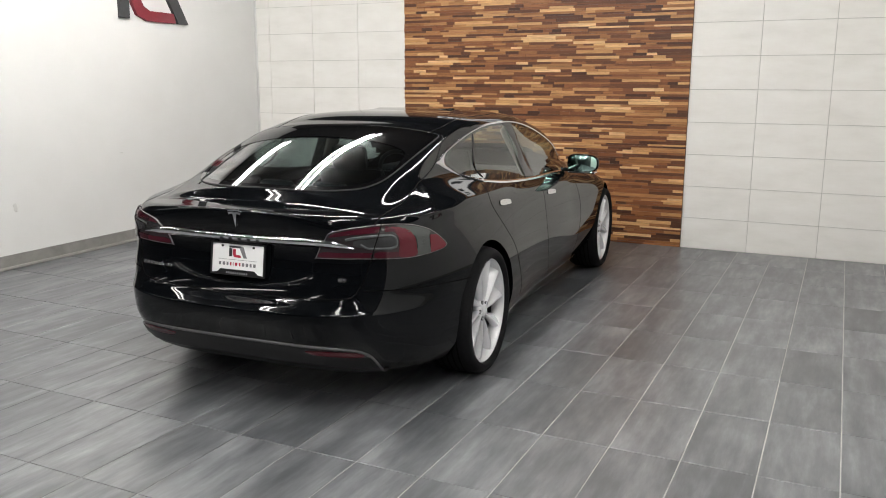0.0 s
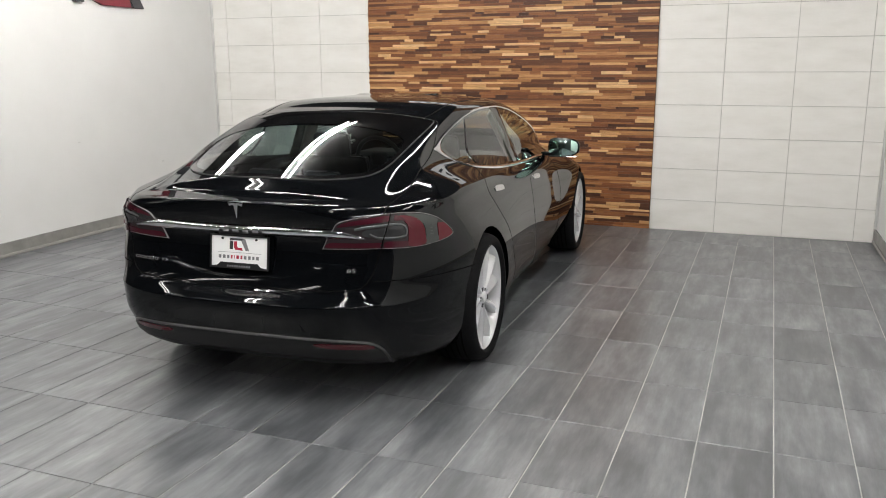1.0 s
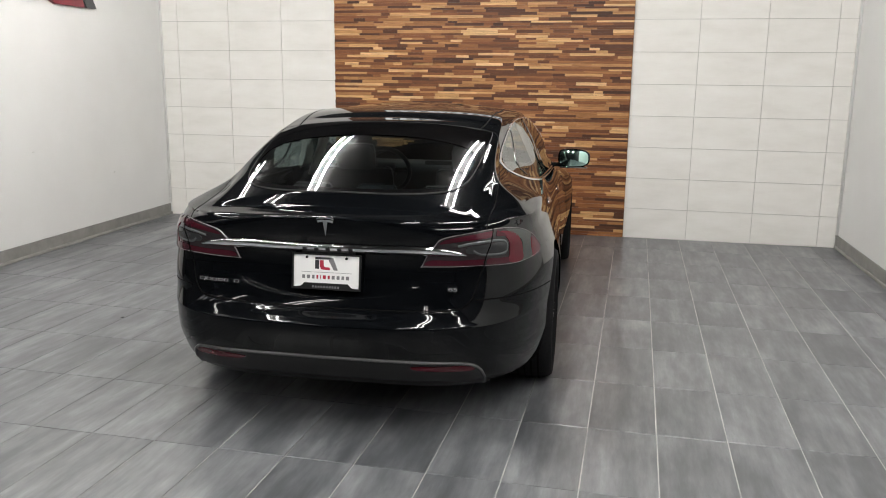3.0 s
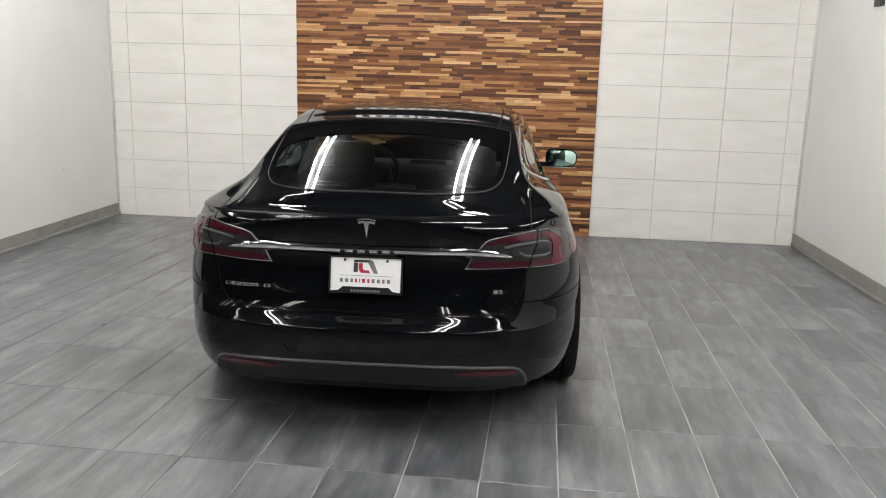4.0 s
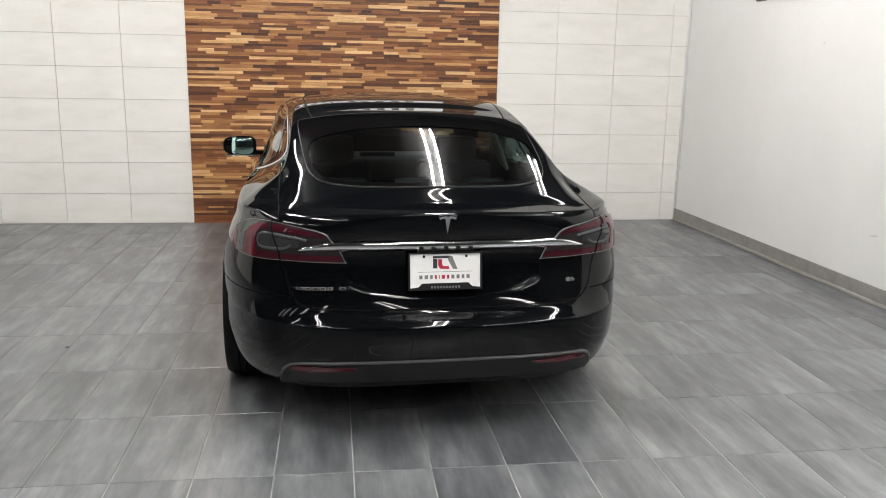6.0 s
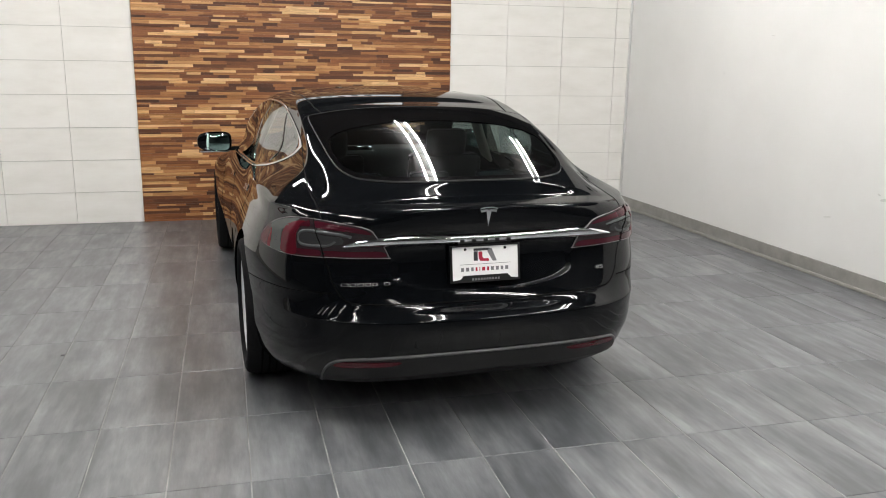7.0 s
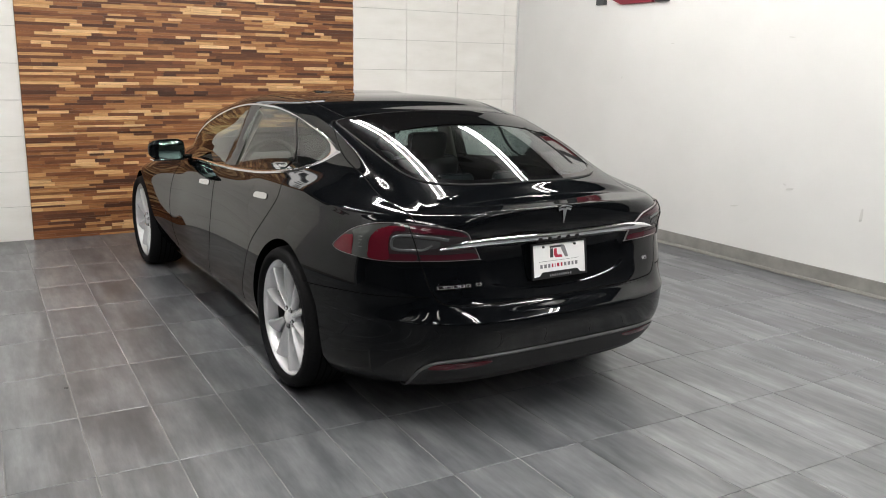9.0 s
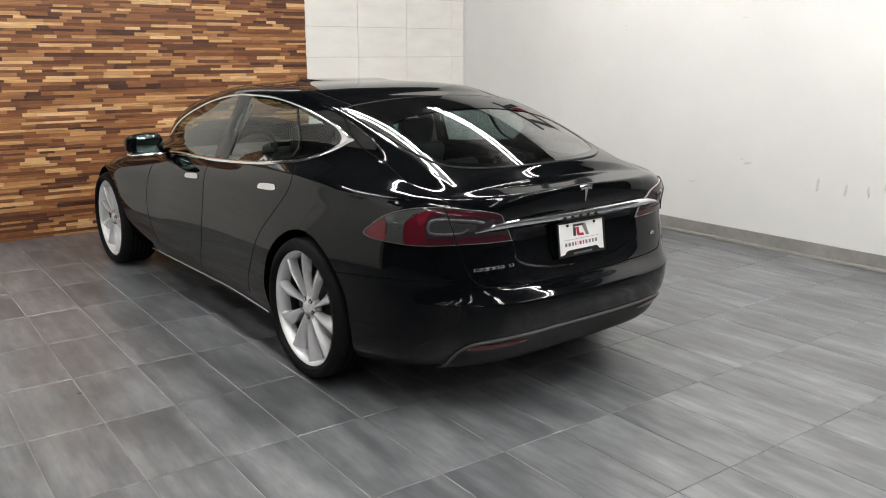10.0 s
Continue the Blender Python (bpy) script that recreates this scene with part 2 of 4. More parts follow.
def scuff(wall, x, y, z, w, h, tilt):
    """A thin grey smear on a side wall."""
    bm = bmesh.new()
    bmesh.ops.create_uvsphere(bm, u_segments=14, v_segments=6, radius=1.0)
    rnd = random.Random(int(y * 100 + z * 1000))
    for v in bm.verts:
        k = 1 + 0.35 * (rnd.random() - 0.5)
        v.co = Vector((v.co.x * 0.0012, v.co.y * w * k, v.co.z * h * k))
    ob = part("scuff", bm, M_SCUFF, wall, "faint grey scuff", True)
    ob.matrix_basis = pose(x, y, z, tilt, 0, 0)


for y, z, w, h, tilt in ((4.61, 0.68, 0.035, 0.010, -12), (5.13, 0.47, 0.040, 0.005, -10), (3.77, 0.56, 0.010, 0.045, 8), (3.60, 0.57, 0.009, 0.040, -6), (3.48, 0.63, 0.010, 0.035, 10),
                         (3.99, 0.57, 0.012, 0.050, 5), (5.97, 1.81, 0.022, 0.004, 0), (4.73, 1.84, 0.030, 0.004, 4), (4.66, 0.71, 0.015, 0.006, 20), (6.6, 1.5, 0.006, 0.012, 0)):
    scuff(wall_e, X1, y, z, w, h, tilt)
for y, z, w, h, tilt in ((4.85, 0.52, 0.02, 0.04, 5), (6.1, 0.9, 0.02, 0.006, 0), (7.3, 0.6, 0.015, 0.01, 12)):
    scuff(wall_w, X0, y, z, w, h, tilt)
chip = tagged(link("floor_chip", boxed((-4.258, 4.525, -0.0005), (-4.238, 4.545, 0.003), 0.0015), M_SIGNDARK), "small dark chip lying on the grey tiles", "debris")


def strip_light(x, y, length, mat):
    t = thing("strip_light", "white twin-tube fluorescent strip light fixed to the ceiling", "ceiling light", "ceiling strip lights", pose(x, y, CEIL))
    part("housing", boxed((-0.045, -length / 2, -0.045), (0.045, length / 2, 0.0), 0.006), M_HOUSE, t)
    for s in (-1, 1):
        bm = bmesh.new()
        bmesh.ops.create_cone(bm, cap_ends=True, segments=12, radius1=0.012, radius2=0.012, depth=length - 0.04,
                              matrix=pose(s * 0.058, 0, -0.066, 90, 0, 0))
        part("tube", bm, mat, t, "glowing white tube", True)
    return t


# most outer and southern fittings are dimmed to balance wall and floor brightness
for mat, places in ((M_TUBE_WEAK, ((-5.35, 5.70), (-5.35, 2.50), (-0.20, 5.70), (-5.35, -0.70), (-3.80, -0.70), (-1.85, -0.70))),
                    (M_TUBE_FAR, ((-7.10, -0.70), (-8.80, -0.70), (-10.50, -0.70))),
                    (M_TUBE, ((-3.80, 5.70), (-3.80, 2.50), (-1.85, 5.70), (-1.85, 2.50), (-0.20, 2.20), (-0.20, -0.70)))):
    first = strip_light(*places[0], 2.4, mat)
    for x, y in places[1:]:
        copy_thing(first, pose(x, y, CEIL))


def wall_sign(side):
    """Letter-shaped emblem of flat boards, on a side wall."""
    x = X0 if side < 0 else X1
    m = SKEW[side] @ Matrix.Translation((x, SIGN_Y[side], 2.32)) @ pose(0, 0, 0, 0, 0, 90 if side < 0 else -90)
    t = thing("wall_sign", "raised emblem of charcoal and dark red strokes on the white wall", "sign", "wall emblems", m)

    def stroke(name, pts, mat):
        bm = bmesh.new()
        vs = [bm.verts.new((a, -0.035, b)) for a, b in pts]
        f = bm.faces.new(vs)
        ex = bmesh.ops.extrude_face_region(bm, geom=[f])["geom"]
        for v in ex:
            if isinstance(v, bmesh.types.BMVert):
                v.co.y += 0.035
        bmesh.ops.recalc_face_normals(bm, faces=bm.faces)
        part(name, bm, mat, t)
    stroke("upright", [(-0.52, -0.13), (-0.40, -0.13), (-0.40, 0.33), (-0.52, 0.33)], M_SIGNDARK)
    stroke("crossbar", [(-0.75, 0.335), (0.35, 0.335), (0.35, 0.42), (-0.75, 0.42)], M_SIGNDARK)
    stroke("hook", [(-0.36, 0.30), (-0.36, 0.02), (-0.30, -0.09), (-0.16, -0.14), (0.25, -0.14), (0.22, -0.04), (-0.12, -0.04), (-0.20, 0.0), (-0.24, 0.06), (-0.24, 0.30)], M_SIGNRED)
    stroke("slant", [(0.02, 0.30), (0.29, -0.14), (0.44, -0.14), (0.16, 0.32)], M_SIGNDARK)
    return t


SIGN_Y = {-1: 6.70, 1: 6.48}
wall_sign(-1)
wall_sign(1)

def light_box():
    t = thing("light_box_sign", "long white glowing sign box with dark lettering on the wood panel", "sign", "", pose(-2.6, Y1 - 0.03, 2.72))
    part("casing", boxed((-1.06, -0.06, -0.16), (1.06, 0.0, 0.16), 0.006), M_SIGNDARK, t)
    part("face", boxed((-1.04, -0.064, -0.14), (1.04, -0.0605, 0.14)), M_SIGNFACE, t, "glowing white sign face")
    x = -0.95
    for k, w in enumerate((0.15, 0.13, 0.15, 0.11, 0.05, 0.15, 0.12, 0.15, 0.15, 0.14, 0.15)):
        part("letter_bar", boxed((x, -0.069, -0.08 + 0.02 * (k % 3)), (x + w * 0.62, -0.0645, 0.085 - 0.02 * (k % 2))), M_SIGNDARK, t)
        x += w + 0.025
    return t


M_SIGNFACE = glow("sign_face", (1.0, 0.98, 0.95), 1.7)
light_box()

# ---- car ----
from mathutils.bvhtree import BVHTree

M_PAINT = plain("black_paint", (0.0026, 0.0031, 0.0039), 0.03, 0.0, 0.25)
M_GLOSSBLACK = plain("gloss_black_trim", (0.006, 0.006, 0.006), 0.06)
M_SATIN = plain("satin_black_plastic", (0.009, 0.009, 0.010), 0.5, spec=0.3, grain=0.15, gscale=300)
M_RUBBER = plain("black_rubber", (0.035, 0.035, 0.036), 0.55, spec=0.4)
M_GREYEDGE = plain("grey_plastic_edge", (0.07, 0.07, 0.072), 0.35)
M_FRIT = plain("printed_glass_border", (0.002, 0.002, 0.0023), 0.02, spec=0.45)
M_SEAM = plain("panel_gap", (0.0015, 0.0015, 0.0015), 0.9, spec=0.1)
M_CHROME = plain("chrome", (0.86, 0.86, 0.87), 0.05, 1.0)
M_BARCHROME = plain("tail_strip_chrome", (0.86, 0.86, 0.87), 0.07, 1.0)
M_BRUSHED = plain("satin_chrome", (0.74, 0.74, 0.75), 0.13, 1.0)
M_ALLOY = plain("silver_alloy", (0.78, 0.79, 0.81), 0.26, 0.40, grain=0.04, gscale=200)
# darker than bare steel: shade between the spokes is put into the colour
M_DISC = plain("shaded_brake_steel", (0.06, 0.06, 0.062), 0.4, 0.7, grain=0.1, gscale=120)
M_ALLOYDARK = plain("wheel_barrel", (0.045, 0.045, 0.047), 0.5, 0.4)
M_TYRE = plain("tyre_rubber", (0.007, 0.007, 0.008), 0.8, spec=0.15, grain=0.25, gscale=90)
M_REARGLASS = pane("tinted_rear_glass", (0.39, 0.47, 0.49))
M_SIDEGLASS = pane("side_glass", (0.70, 0.80, 0.74))
M_LENSRED = plain("red_lens", (0.085, 0.007, 0.014), 0.04, spec=0.36)
M_LENSDARK = plain("smoked_lens", (0.026, 0.020, 0.022), 0.05, spec=0.36)
M_LENSGREY = plain("clear_lens", (0.048, 0.052, 0.050), 0.04, spec=0.36)
M_LENSAMBER = plain("side_marker_red", (0.105, 0.008, 0.015), 0.05, spec=0.36)
M_LENSBAND = plain("dim_red_lens", (0.048, 0.007, 0.013), 0.06, spec=0.36)
M_GUIDE = plain("light_guide_grey", (0.070, 0.075, 0.078), 0.12)
M_REFLECT = plain("red_reflector", (0.085, 0.006, 0.014), 0.10, spec=0.3)
M_GUIDEDARK = plain("lamp_recess_grey", (0.035, 0.035, 0.037), 0.12)
M_EDGEGLINT = plain("lamp_edge_glint", (0.30, 0.28, 0.29), 0.15, 0.4)
M_CABIN = plain("cabin_black", (0.012, 0.012, 0.013), 0.7, grain=0.2)
M_SHELF = plain("shelf_fabric", (0.10, 0.112, 0.118), 0.85, grain=0.2, gscale=120)
M_SEATM = plain("seat_leather", (0.012, 0.012, 0.013), 0.55, spec=0.3, grain=0.2)
M_PILLAR = plain("pillar_trim", (0.42, 0.39, 0.33), 0.7)
M_BADGE = plain("badge_chrome", (0.62, 0.62, 0.63), 0.25, 0.8)
M_MIRROR = plain("mirror_glass", (0.50, 0.72, 0.65), 0.01, 1.0)
M_PLATE = plain("plate_white", (0.88, 0.88, 0.88), 0.35)
M_INK = plain("plate_ink", (0.03, 0.03, 0.035), 0.5)
M_INKRED = plain("plate_red", (0.42, 0.02, 0.05), 0.5)
M_INKGREY = plain("plate_grey", (0.20, 0.20, 0.21), 0.5)

CAR = pose(-2.341, 4.101, 0, 0, 0, 2.87)
car = thing("car", "glossy black five-door electric sedan parked on grey tiles", "car", "", CAR)


def hermite(xs, ys):
    """Monotone cubic through control points."""
    xs, ys = np.array(xs, float), np.array(ys, float)
    h, d = np.diff(xs), np.diff(ys) / np.diff(xs)
    m = np.zeros(len(xs))
    for i in range(1, len(xs) - 1):
        if d[i - 1] * d[i] > 0:
            w1, w2 = 2 * h[i] + h[i - 1], h[i] + 2 * h[i - 1]
            m[i] = (w1 + w2) / (w1 / d[i - 1] + w2 / d[i])
    m[0], m[-1] = d[0], d[-1]

    def f(x):
        x = np.clip(x, xs[0], xs[-1])
        i = np.clip(np.searchsorted(xs, x) - 1, 0, len(xs) - 2)
        t = (x - xs[i]) / h[i]
        return ((2 * t**3 - 3 * t**2 + 1) * ys[i] + (t**3 - 2 * t**2 + t) * h[i] * m[i]
                + (-2 * t**3 + 3 * t**2) * ys[i + 1] + (t**3 - t**2) * h[i] * m[i + 1])
    return f


def soft(f, lo, hi, sigma):
    """A blurred table of f, for fair curves."""
    xs = np.linspace(lo, hi, 800)
    ys = np.array([float(f(x)) for x in xs])
    n = max(1, int(3 * sigma / (xs[1] - xs[0])))
    k = np.exp(-0.5 * (np.arange(-n, n + 1) * (xs[1] - xs[0]) / sigma) ** 2)
    left, right = 2 * ys[0] - ys[n:0:-1], 2 * ys[-1] - ys[-2:-n - 2:-1]
    ys = np.convolve(np.concatenate([left, ys, right]), k / k.sum(), "valid")
    return lambda x: np.interp(x, xs, ys)


# half width against height, at the rear axle, the middle and the front axle
SEC_REAR = hermite((0.19, 0.30, 0.42, 0.55, 0.68, 0.78, 0.86, 0.92, 0.97, 1.02, 1.08, 1.15, 1.24, 1.32, 1.36, 1.385, 1.40),
                   (0.915, 0.962, 0.981, 0.979, 0.962, 0.933, 0.905, 0.882, 0.878, 0.789, 0.676, 0.642, 0.623, 0.586, 0.537, 0.451, 0.208))
SEC_MID = hermite((0.19, 0.24, 0.30, 0.42, 0.55, 0.68, 0.78, 0.86, 0.92, 0.96, 1.02, 1.15, 1.25, 1.32, 1.36, 1.385, 1.40),
                  (0.82, 0.885, 0.918, 0.938, 0.941, 0.929, 0.912, 0.893, 0.857, 0.818, 0.789, 0.753, 0.711, 0.676, 0.633, 0.53, 0.272))
SEC_FRONT = hermite((0.19, 0.30, 0.42, 0.55, 0.68, 0.78, 0.84, 0.90, 0.96, 1.02, 1.40),
                    (0.82, 0.90, 0.945, 0.968, 0.970, 0.945, 0.895, 0.81, 0.74, 0.72, 0.60))
SEC_REAR, SEC_MID, SEC_FRONT = (soft(f, 0.19, 1.40, 0.017) for f in (SEC_REAR, SEC_MID, SEC_FRONT))
# rows: height, rear end, plan depth of the rear curve, its squareness, front end
ROWS_Z = (0.19, 0.24, 0.31, 0.38, 0.44, 0.512, 0.528, 0.541, 0.6, 0.66, 0.75, 0.84, 0.9, 0.955, 0.979, 0.9842, 0.9991, 1.0148, 1.0352, 1.0874, 1.1519, 1.2307, 1.3016, 1.3611, 1.3947, 1.4084, 1.4094)
ROWS_R = (-0.752, -0.864, -0.898, -0.941, -0.955, -0.958, -0.955, -0.938, -0.897, -0.876, -0.851, -0.853, -0.885, -0.891, -0.892, -0.852, -0.722, -0.591, -0.483, -0.367, -0.194, 0.06, 0.304, 0.547, 0.788, 1, 1.128)
ROWS_B = (0.911, 0.984, 1.061, 1.166, 1.214, 1.24, 1.23, 1.192, 1.096, 0.983, 0.859, 0.703, 0.643, 0.713, 0.665, 0.502, 0.325, 0.222, 0.208, 0.095, 0.046, 0.044, 0.061, 0.139, 0.259, 0.352, 0.379)
ROWS_N = (4.083, 4.498, 4.671, 4.713, 4.8, 4.96, 5.064, 5.095, 5.463, 5.881, 5.965, 5.913, 5.328, 4.387, 3.312, 2.744, 2.988, 3.507, 4.183, 4.657, 4.945, 4.886, 4.613, 4.01, 3.355, 2.896, 2.532)
ROWS_F = (3.626, 3.744, 3.802, 3.849, 3.874, 3.864, 3.841, 3.817, 3.779, 3.724, 3.595, 3.295, 3.087, 2.873, 2.762, 2.713, 2.683, 2.67, 2.667, 2.642, 2.546, 2.357, 2.093, 1.779, 1.481, 1.299, 1.169)
SUB = (3, 3, 3, 3, 4, 6, 6, 24, 26, 14, 8, 8, 5, 5, 5, 8, 14, 8, 5, 6, 7, 8, 7, 6, 5, 4)


def half_width(v, z):
    a, b, c = SEC_REAR(z), SEC_MID(z), SEC_FRONT(z)
    t = np.clip(v / 1.3, 0, 1)
    s = np.clip((v - 1.9) / 1.0, 0, 1)
    t, s = t * t * (3 - 2 * t), s * s * (3 - 2 * s)
    w = a + (b - a) * t
    w = w + (c - w) * s
    nose = np.clip((v - 3.0) / 0.9, 0, 1)
    return w * (1 - 0.10 * nose**2)


def contour(z, vr, b, n, vf):
    """Right half of one level line, from the tail's middle round to the nose's middle."""
    b = min(b, 0.46 * (vf - vr))
    bf = min(0.75, 0.46 * (vf - vr))
    out = []
    turn = math.asin(0.8 ** (n / 2))
    for i in range(89):      # even steps over the flat of the tail, then round its corner
        p = math.asin((0.8 * i / 64) ** (n / 2)) if i < 64 else turn + (math.pi / 2 - turn) * (i - 64) / 24
        out.append((math.sin(p) ** (2 / n), vr + b * (1 - math.cos(p) ** (2 / 2.2))))
    span = (vf - bf) - (vr + b)
    out += [(1.0, vr + b + span * i / 72) for i in range(1, 72)]
    for i in range(22, -1, -1):
        p = math.pi / 2 * i / 22
        out.append((math.sin(p) ** (2 / 2.6), vf - bf * (1 - math.cos(p) ** (2 / 2.2))))
    pts = []
    for e, v in out:
        x = e * float(half_width(v, z))
        w = min(max((0.0 - v) / 0.5, 0), 1)
        if v < -0.5:      # hollow behind the plate
            lim = 0.415 * math.sqrt(max(0.0, 1 - (max(0.0, 0.70 - z) / 0.082) ** 2))
            r = 1.0
            for q in ((lim - x) / 0.036, (0.816 - z) / 0.014):
                q = min(max(q, 0), 1)
                r *= q * q * (3 - 2 * q)
            v += 0.0065 * r
            lo, hi = min(max((z - 0.40) / 0.10, 0), 1), min(max((0.576 - z) / 0.038, 0), 1)      # the bumper's bow about its crease
            v -= 0.034 * max(0.0, 1 - (x / 0.66) ** 2) ** 1.5 * lo * lo * (3 - 2 * lo) * hi * hi * (3 - 2 * hi)
        k = min(max((z - 0.80) / 0.16, 0), 1) * (1 - min(max((z - 1.01) / 0.12, 0), 1))
        pts.append((x, v, z - 0.016 * (x / 0.64) ** 2 * w * w * (3 - 2 * w) * k))
    return pts


# the rear window's crowned surface: height over the floor at u, v
GLASS_C = (1.2548, 0.30286, -0.1432, -0.10157, -0.13, 0.10869, 0.09888, -0.14, -0.09974)


def glass_height(u, v):
    w, q, c = v + 0.1, u * u, GLASS_C
    return c[0] + w * (c[1] + w * (c[2] + w * c[3])) + q * (c[4] + c[5] * w + c[6] * w * w) + q * q * (c[7] + c[8] * w)


def crown_height(tree, u, v):
    """How far the window's surface lies over the plain shell; its corners sink 14 mm at most."""
    hit = tree.ray_cast(Vector((u, v, 3)), Vector((0, 0, -1)))[0]
    x = glass_height(u, v) - hit.z + 0.014
    return hit.z, -0.014 + (x + math.sqrt(x * x + 9e-6)) / 2


def crown(bm):
    """Draws the shell round the rear window onto the window's surface; gives the shell as it was."""
    tree = BVHTree.FromBMesh(bm)

    def easing(t):
        t = min(max(t, 0), 1)
        return t * t * (3 - 2 * t)
    for p in bm.verts:
        u, v, z = p.co
        if z < 0.975 or not -0.87 < v < 0.95 or abs(u) > 0.70:
            continue
        a, b = min(max(u, -0.588), 0.588), min(max(v, -0.665), 0.345)
        k = (1 - easing((abs(u) - 0.588) / 0.10)) * (1 - easing((v - 0.345) / 0.60)) * min(1, max(0, (v + 0.718) / 0.050)) ** 1.3
        p.co.z = z + k * crown_height(tree, a, b)[1]
    return tree


def shell_mesh():
    knots = list(range(len(ROWS_Z)))
    fz, fr, fb, fn, ff = (soft(hermite(knots, r), 0, knots[-1], g) for r, g in ((ROWS_Z, 0.3), (ROWS_R, 0.3), (ROWS_B, 0.6), (ROWS_N, 0.6), (ROWS_F, 0.5)))
    svals = [i + j / n for i, n in enumerate(SUB) for j in range(n)] + [len(ROWS_Z) - 1]
    bm = bmesh.new()
    rows = []
    for s in svals:
        half = contour(*(float(f(s)) for f in (fz, fr, fb, fn, ff)))
        full = half + [(-x, v, z) for x, v, z in half[-2:0:-1]]
        rows.append([bm.verts.new(p) for p in full])
    n = len(rows[0])
    for a, b in zip(rows, rows[1:]):
        for j in range(n):
            bm.faces.new((a[j], a[(j + 1) % n], b[(j + 1) % n], b[j]))
    bm.faces.new(rows[0][::-1])
    bm.faces.new(rows[-1])
    # fair the shoulders behind the cabin
    fair = [v for v in bm.verts if 0.88 < v.co.z < 1.34 and v.co.y < 0.6 and abs(v.co.x) > 0.42]
    for _ in range(8):
        bmesh.ops.smooth_vert(bm, verts=fair, factor=0.5, use_axis_x=True, use_axis_y=True, use_axis_z=True)
    tree = crown(bm)
    bm.normal_update()
    return bm, tree


shell, PLAIN = shell_mesh()
TREE = BVHTree.FromBMesh(shell)


def cast(eye, way):
    p, nrm, _, _ = TREE.ray_cast(eye, way)
    if p is None:
        p, nrm, _, _ = TREE.find_nearest(eye + way * 2.2)
    return p, nrm


def on_tail(phi, z, lift=0.0):
    """A point of the tail, at phi degrees from straight back round the upright axis at v = 0.1."""
    d = Vector((math.sin(radians(phi)), -math.cos(radians(phi)), 0))
    p, nrm = cast(Vector((0, 0.1, z)) + d * 3, -d)
    return p + nrm * lift, nrm


def on_side(v, z, lift=0.0, s=1):
    p, nrm = cast(Vector((s * 3, v, z)), Vector((-s, 0, 0)))
    return p + nrm * lift, nrm


def on_top(u, v, lift=0.0):
    p, nrm = cast(Vector((u, v, 3)), Vector((0, 0, -1)))
    return p + nrm * lift, nrm


def spline(pts, n=8, closed=True):
    """Catmull-Rom through 2D points."""
    out, m = [], len(pts)
    for i in range(m if closed else m - 1):
        p = [Vector(pts[(i + k) % m] if closed else pts[min(max(i + k, 0), m - 1)]) for k in (-1, 0, 1, 2)]
        for j in range(n):
            t = j / n
            out.append(0.5 * (2 * p[1] + (p[2] - p[0]) * t + (2 * p[0] - 5 * p[1] + 4 * p[2] - p[3]) * t * t + (3 * p[1] - p[0] - 3 * p[2] + p[3]) * t**3))
    if not closed:
        out.append(Vector(pts[-1]))
    return out


def patch(outline, put, lift, rings=6, edge=None, hole=0.0):
    """A skin over the outline, laid on the shell by put(a, b, lift). hole leaves the middle out."""
    bm = bmesh.new()
    c = sum(outline, Vector((0, 0))) / len(outline)
    n = len(outline)
    loops = []
    if edge is not None:
        loops.append([bm.verts.new(put(*p, edge)[0]) for p in outline])
    steps = [1 - (1 - hole) * r / rings for r in range(rings + (1 if hole else 0))]
    for k in steps:
        loops.append([bm.verts.new(put(*(c + (p - c) * k), lift)[0]) for p in outline])
    for a, b in zip(loops, loops[1:]):
        for j in range(n):
            bm.faces.new((a[j], a[(j + 1) % n], b[(j + 1) % n], b[j]))
    if not hole:
        m = bm.verts.new(put(*c, lift)[0])
        for j in range(n):
            bm.faces.new((loops[-1][j], loops[-1][(j + 1) % n], m))
    bmesh.ops.recalc_face_normals(bm, faces=bm.faces)
    f = max(bm.faces, key=lambda q: q.calc_area())
    if f.normal.dot(put(*c, 0)[1]) < 0:
        bmesh.ops.reverse_faces(bm, faces=bm.faces)
    return bm


def ribbon(path, put, width, high, closed=False, low=-0.002, taper=None):
    """A raised band along a path on the shell."""
    bm = bmesh.new()
    pn = [put(*p, 0) for p in path]
    rows = []
    for i, (p, nrm) in enumerate(pn):
        a = pn[i - 1][0] if (i or closed) else p
        b = pn[(i + 1) % len(pn)][0] if (i < len(pn) - 1 or closed) else p
        side = (b - a).cross(nrm).normalized()
        w = width / 2 * (taper(i / (len(pn) - 1)) if taper else 1)
        rows.append([bm.verts.new(p + side * s * w + nrm * h) for s, h in ((-1, low), (-0.8, high * 0.8), (0, high), (0.8, high * 0.8), (1, low))])
    m = len(rows)
    for i in range(m if closed else m - 1):
        a, b = rows[i], rows[(i + 1) % m]
        for j in range(4):
            bm.faces.new((a[j], b[j], b[j + 1], a[j + 1]))
    bmesh.ops.recalc_face_normals(bm, faces=bm.faces)
    return bm


def both(s):
    """Placing functions mirrored to the side s."""
    return (lambda phi, z, lift=0.0: on_tail(s * phi, z, lift)), (lambda v, z, lift=0.0: on_side(v, z, lift, s))


def ease(t):
    t = min(max(t, 0), 1)
    return t * t * (3 - 2 * t)


# outlines
def mirrored(half):
    """A closed outline from its right half, given from the lower middle to the upper middle."""
    return half + [(-u, v) for u, v in half[-2:0:-1]]


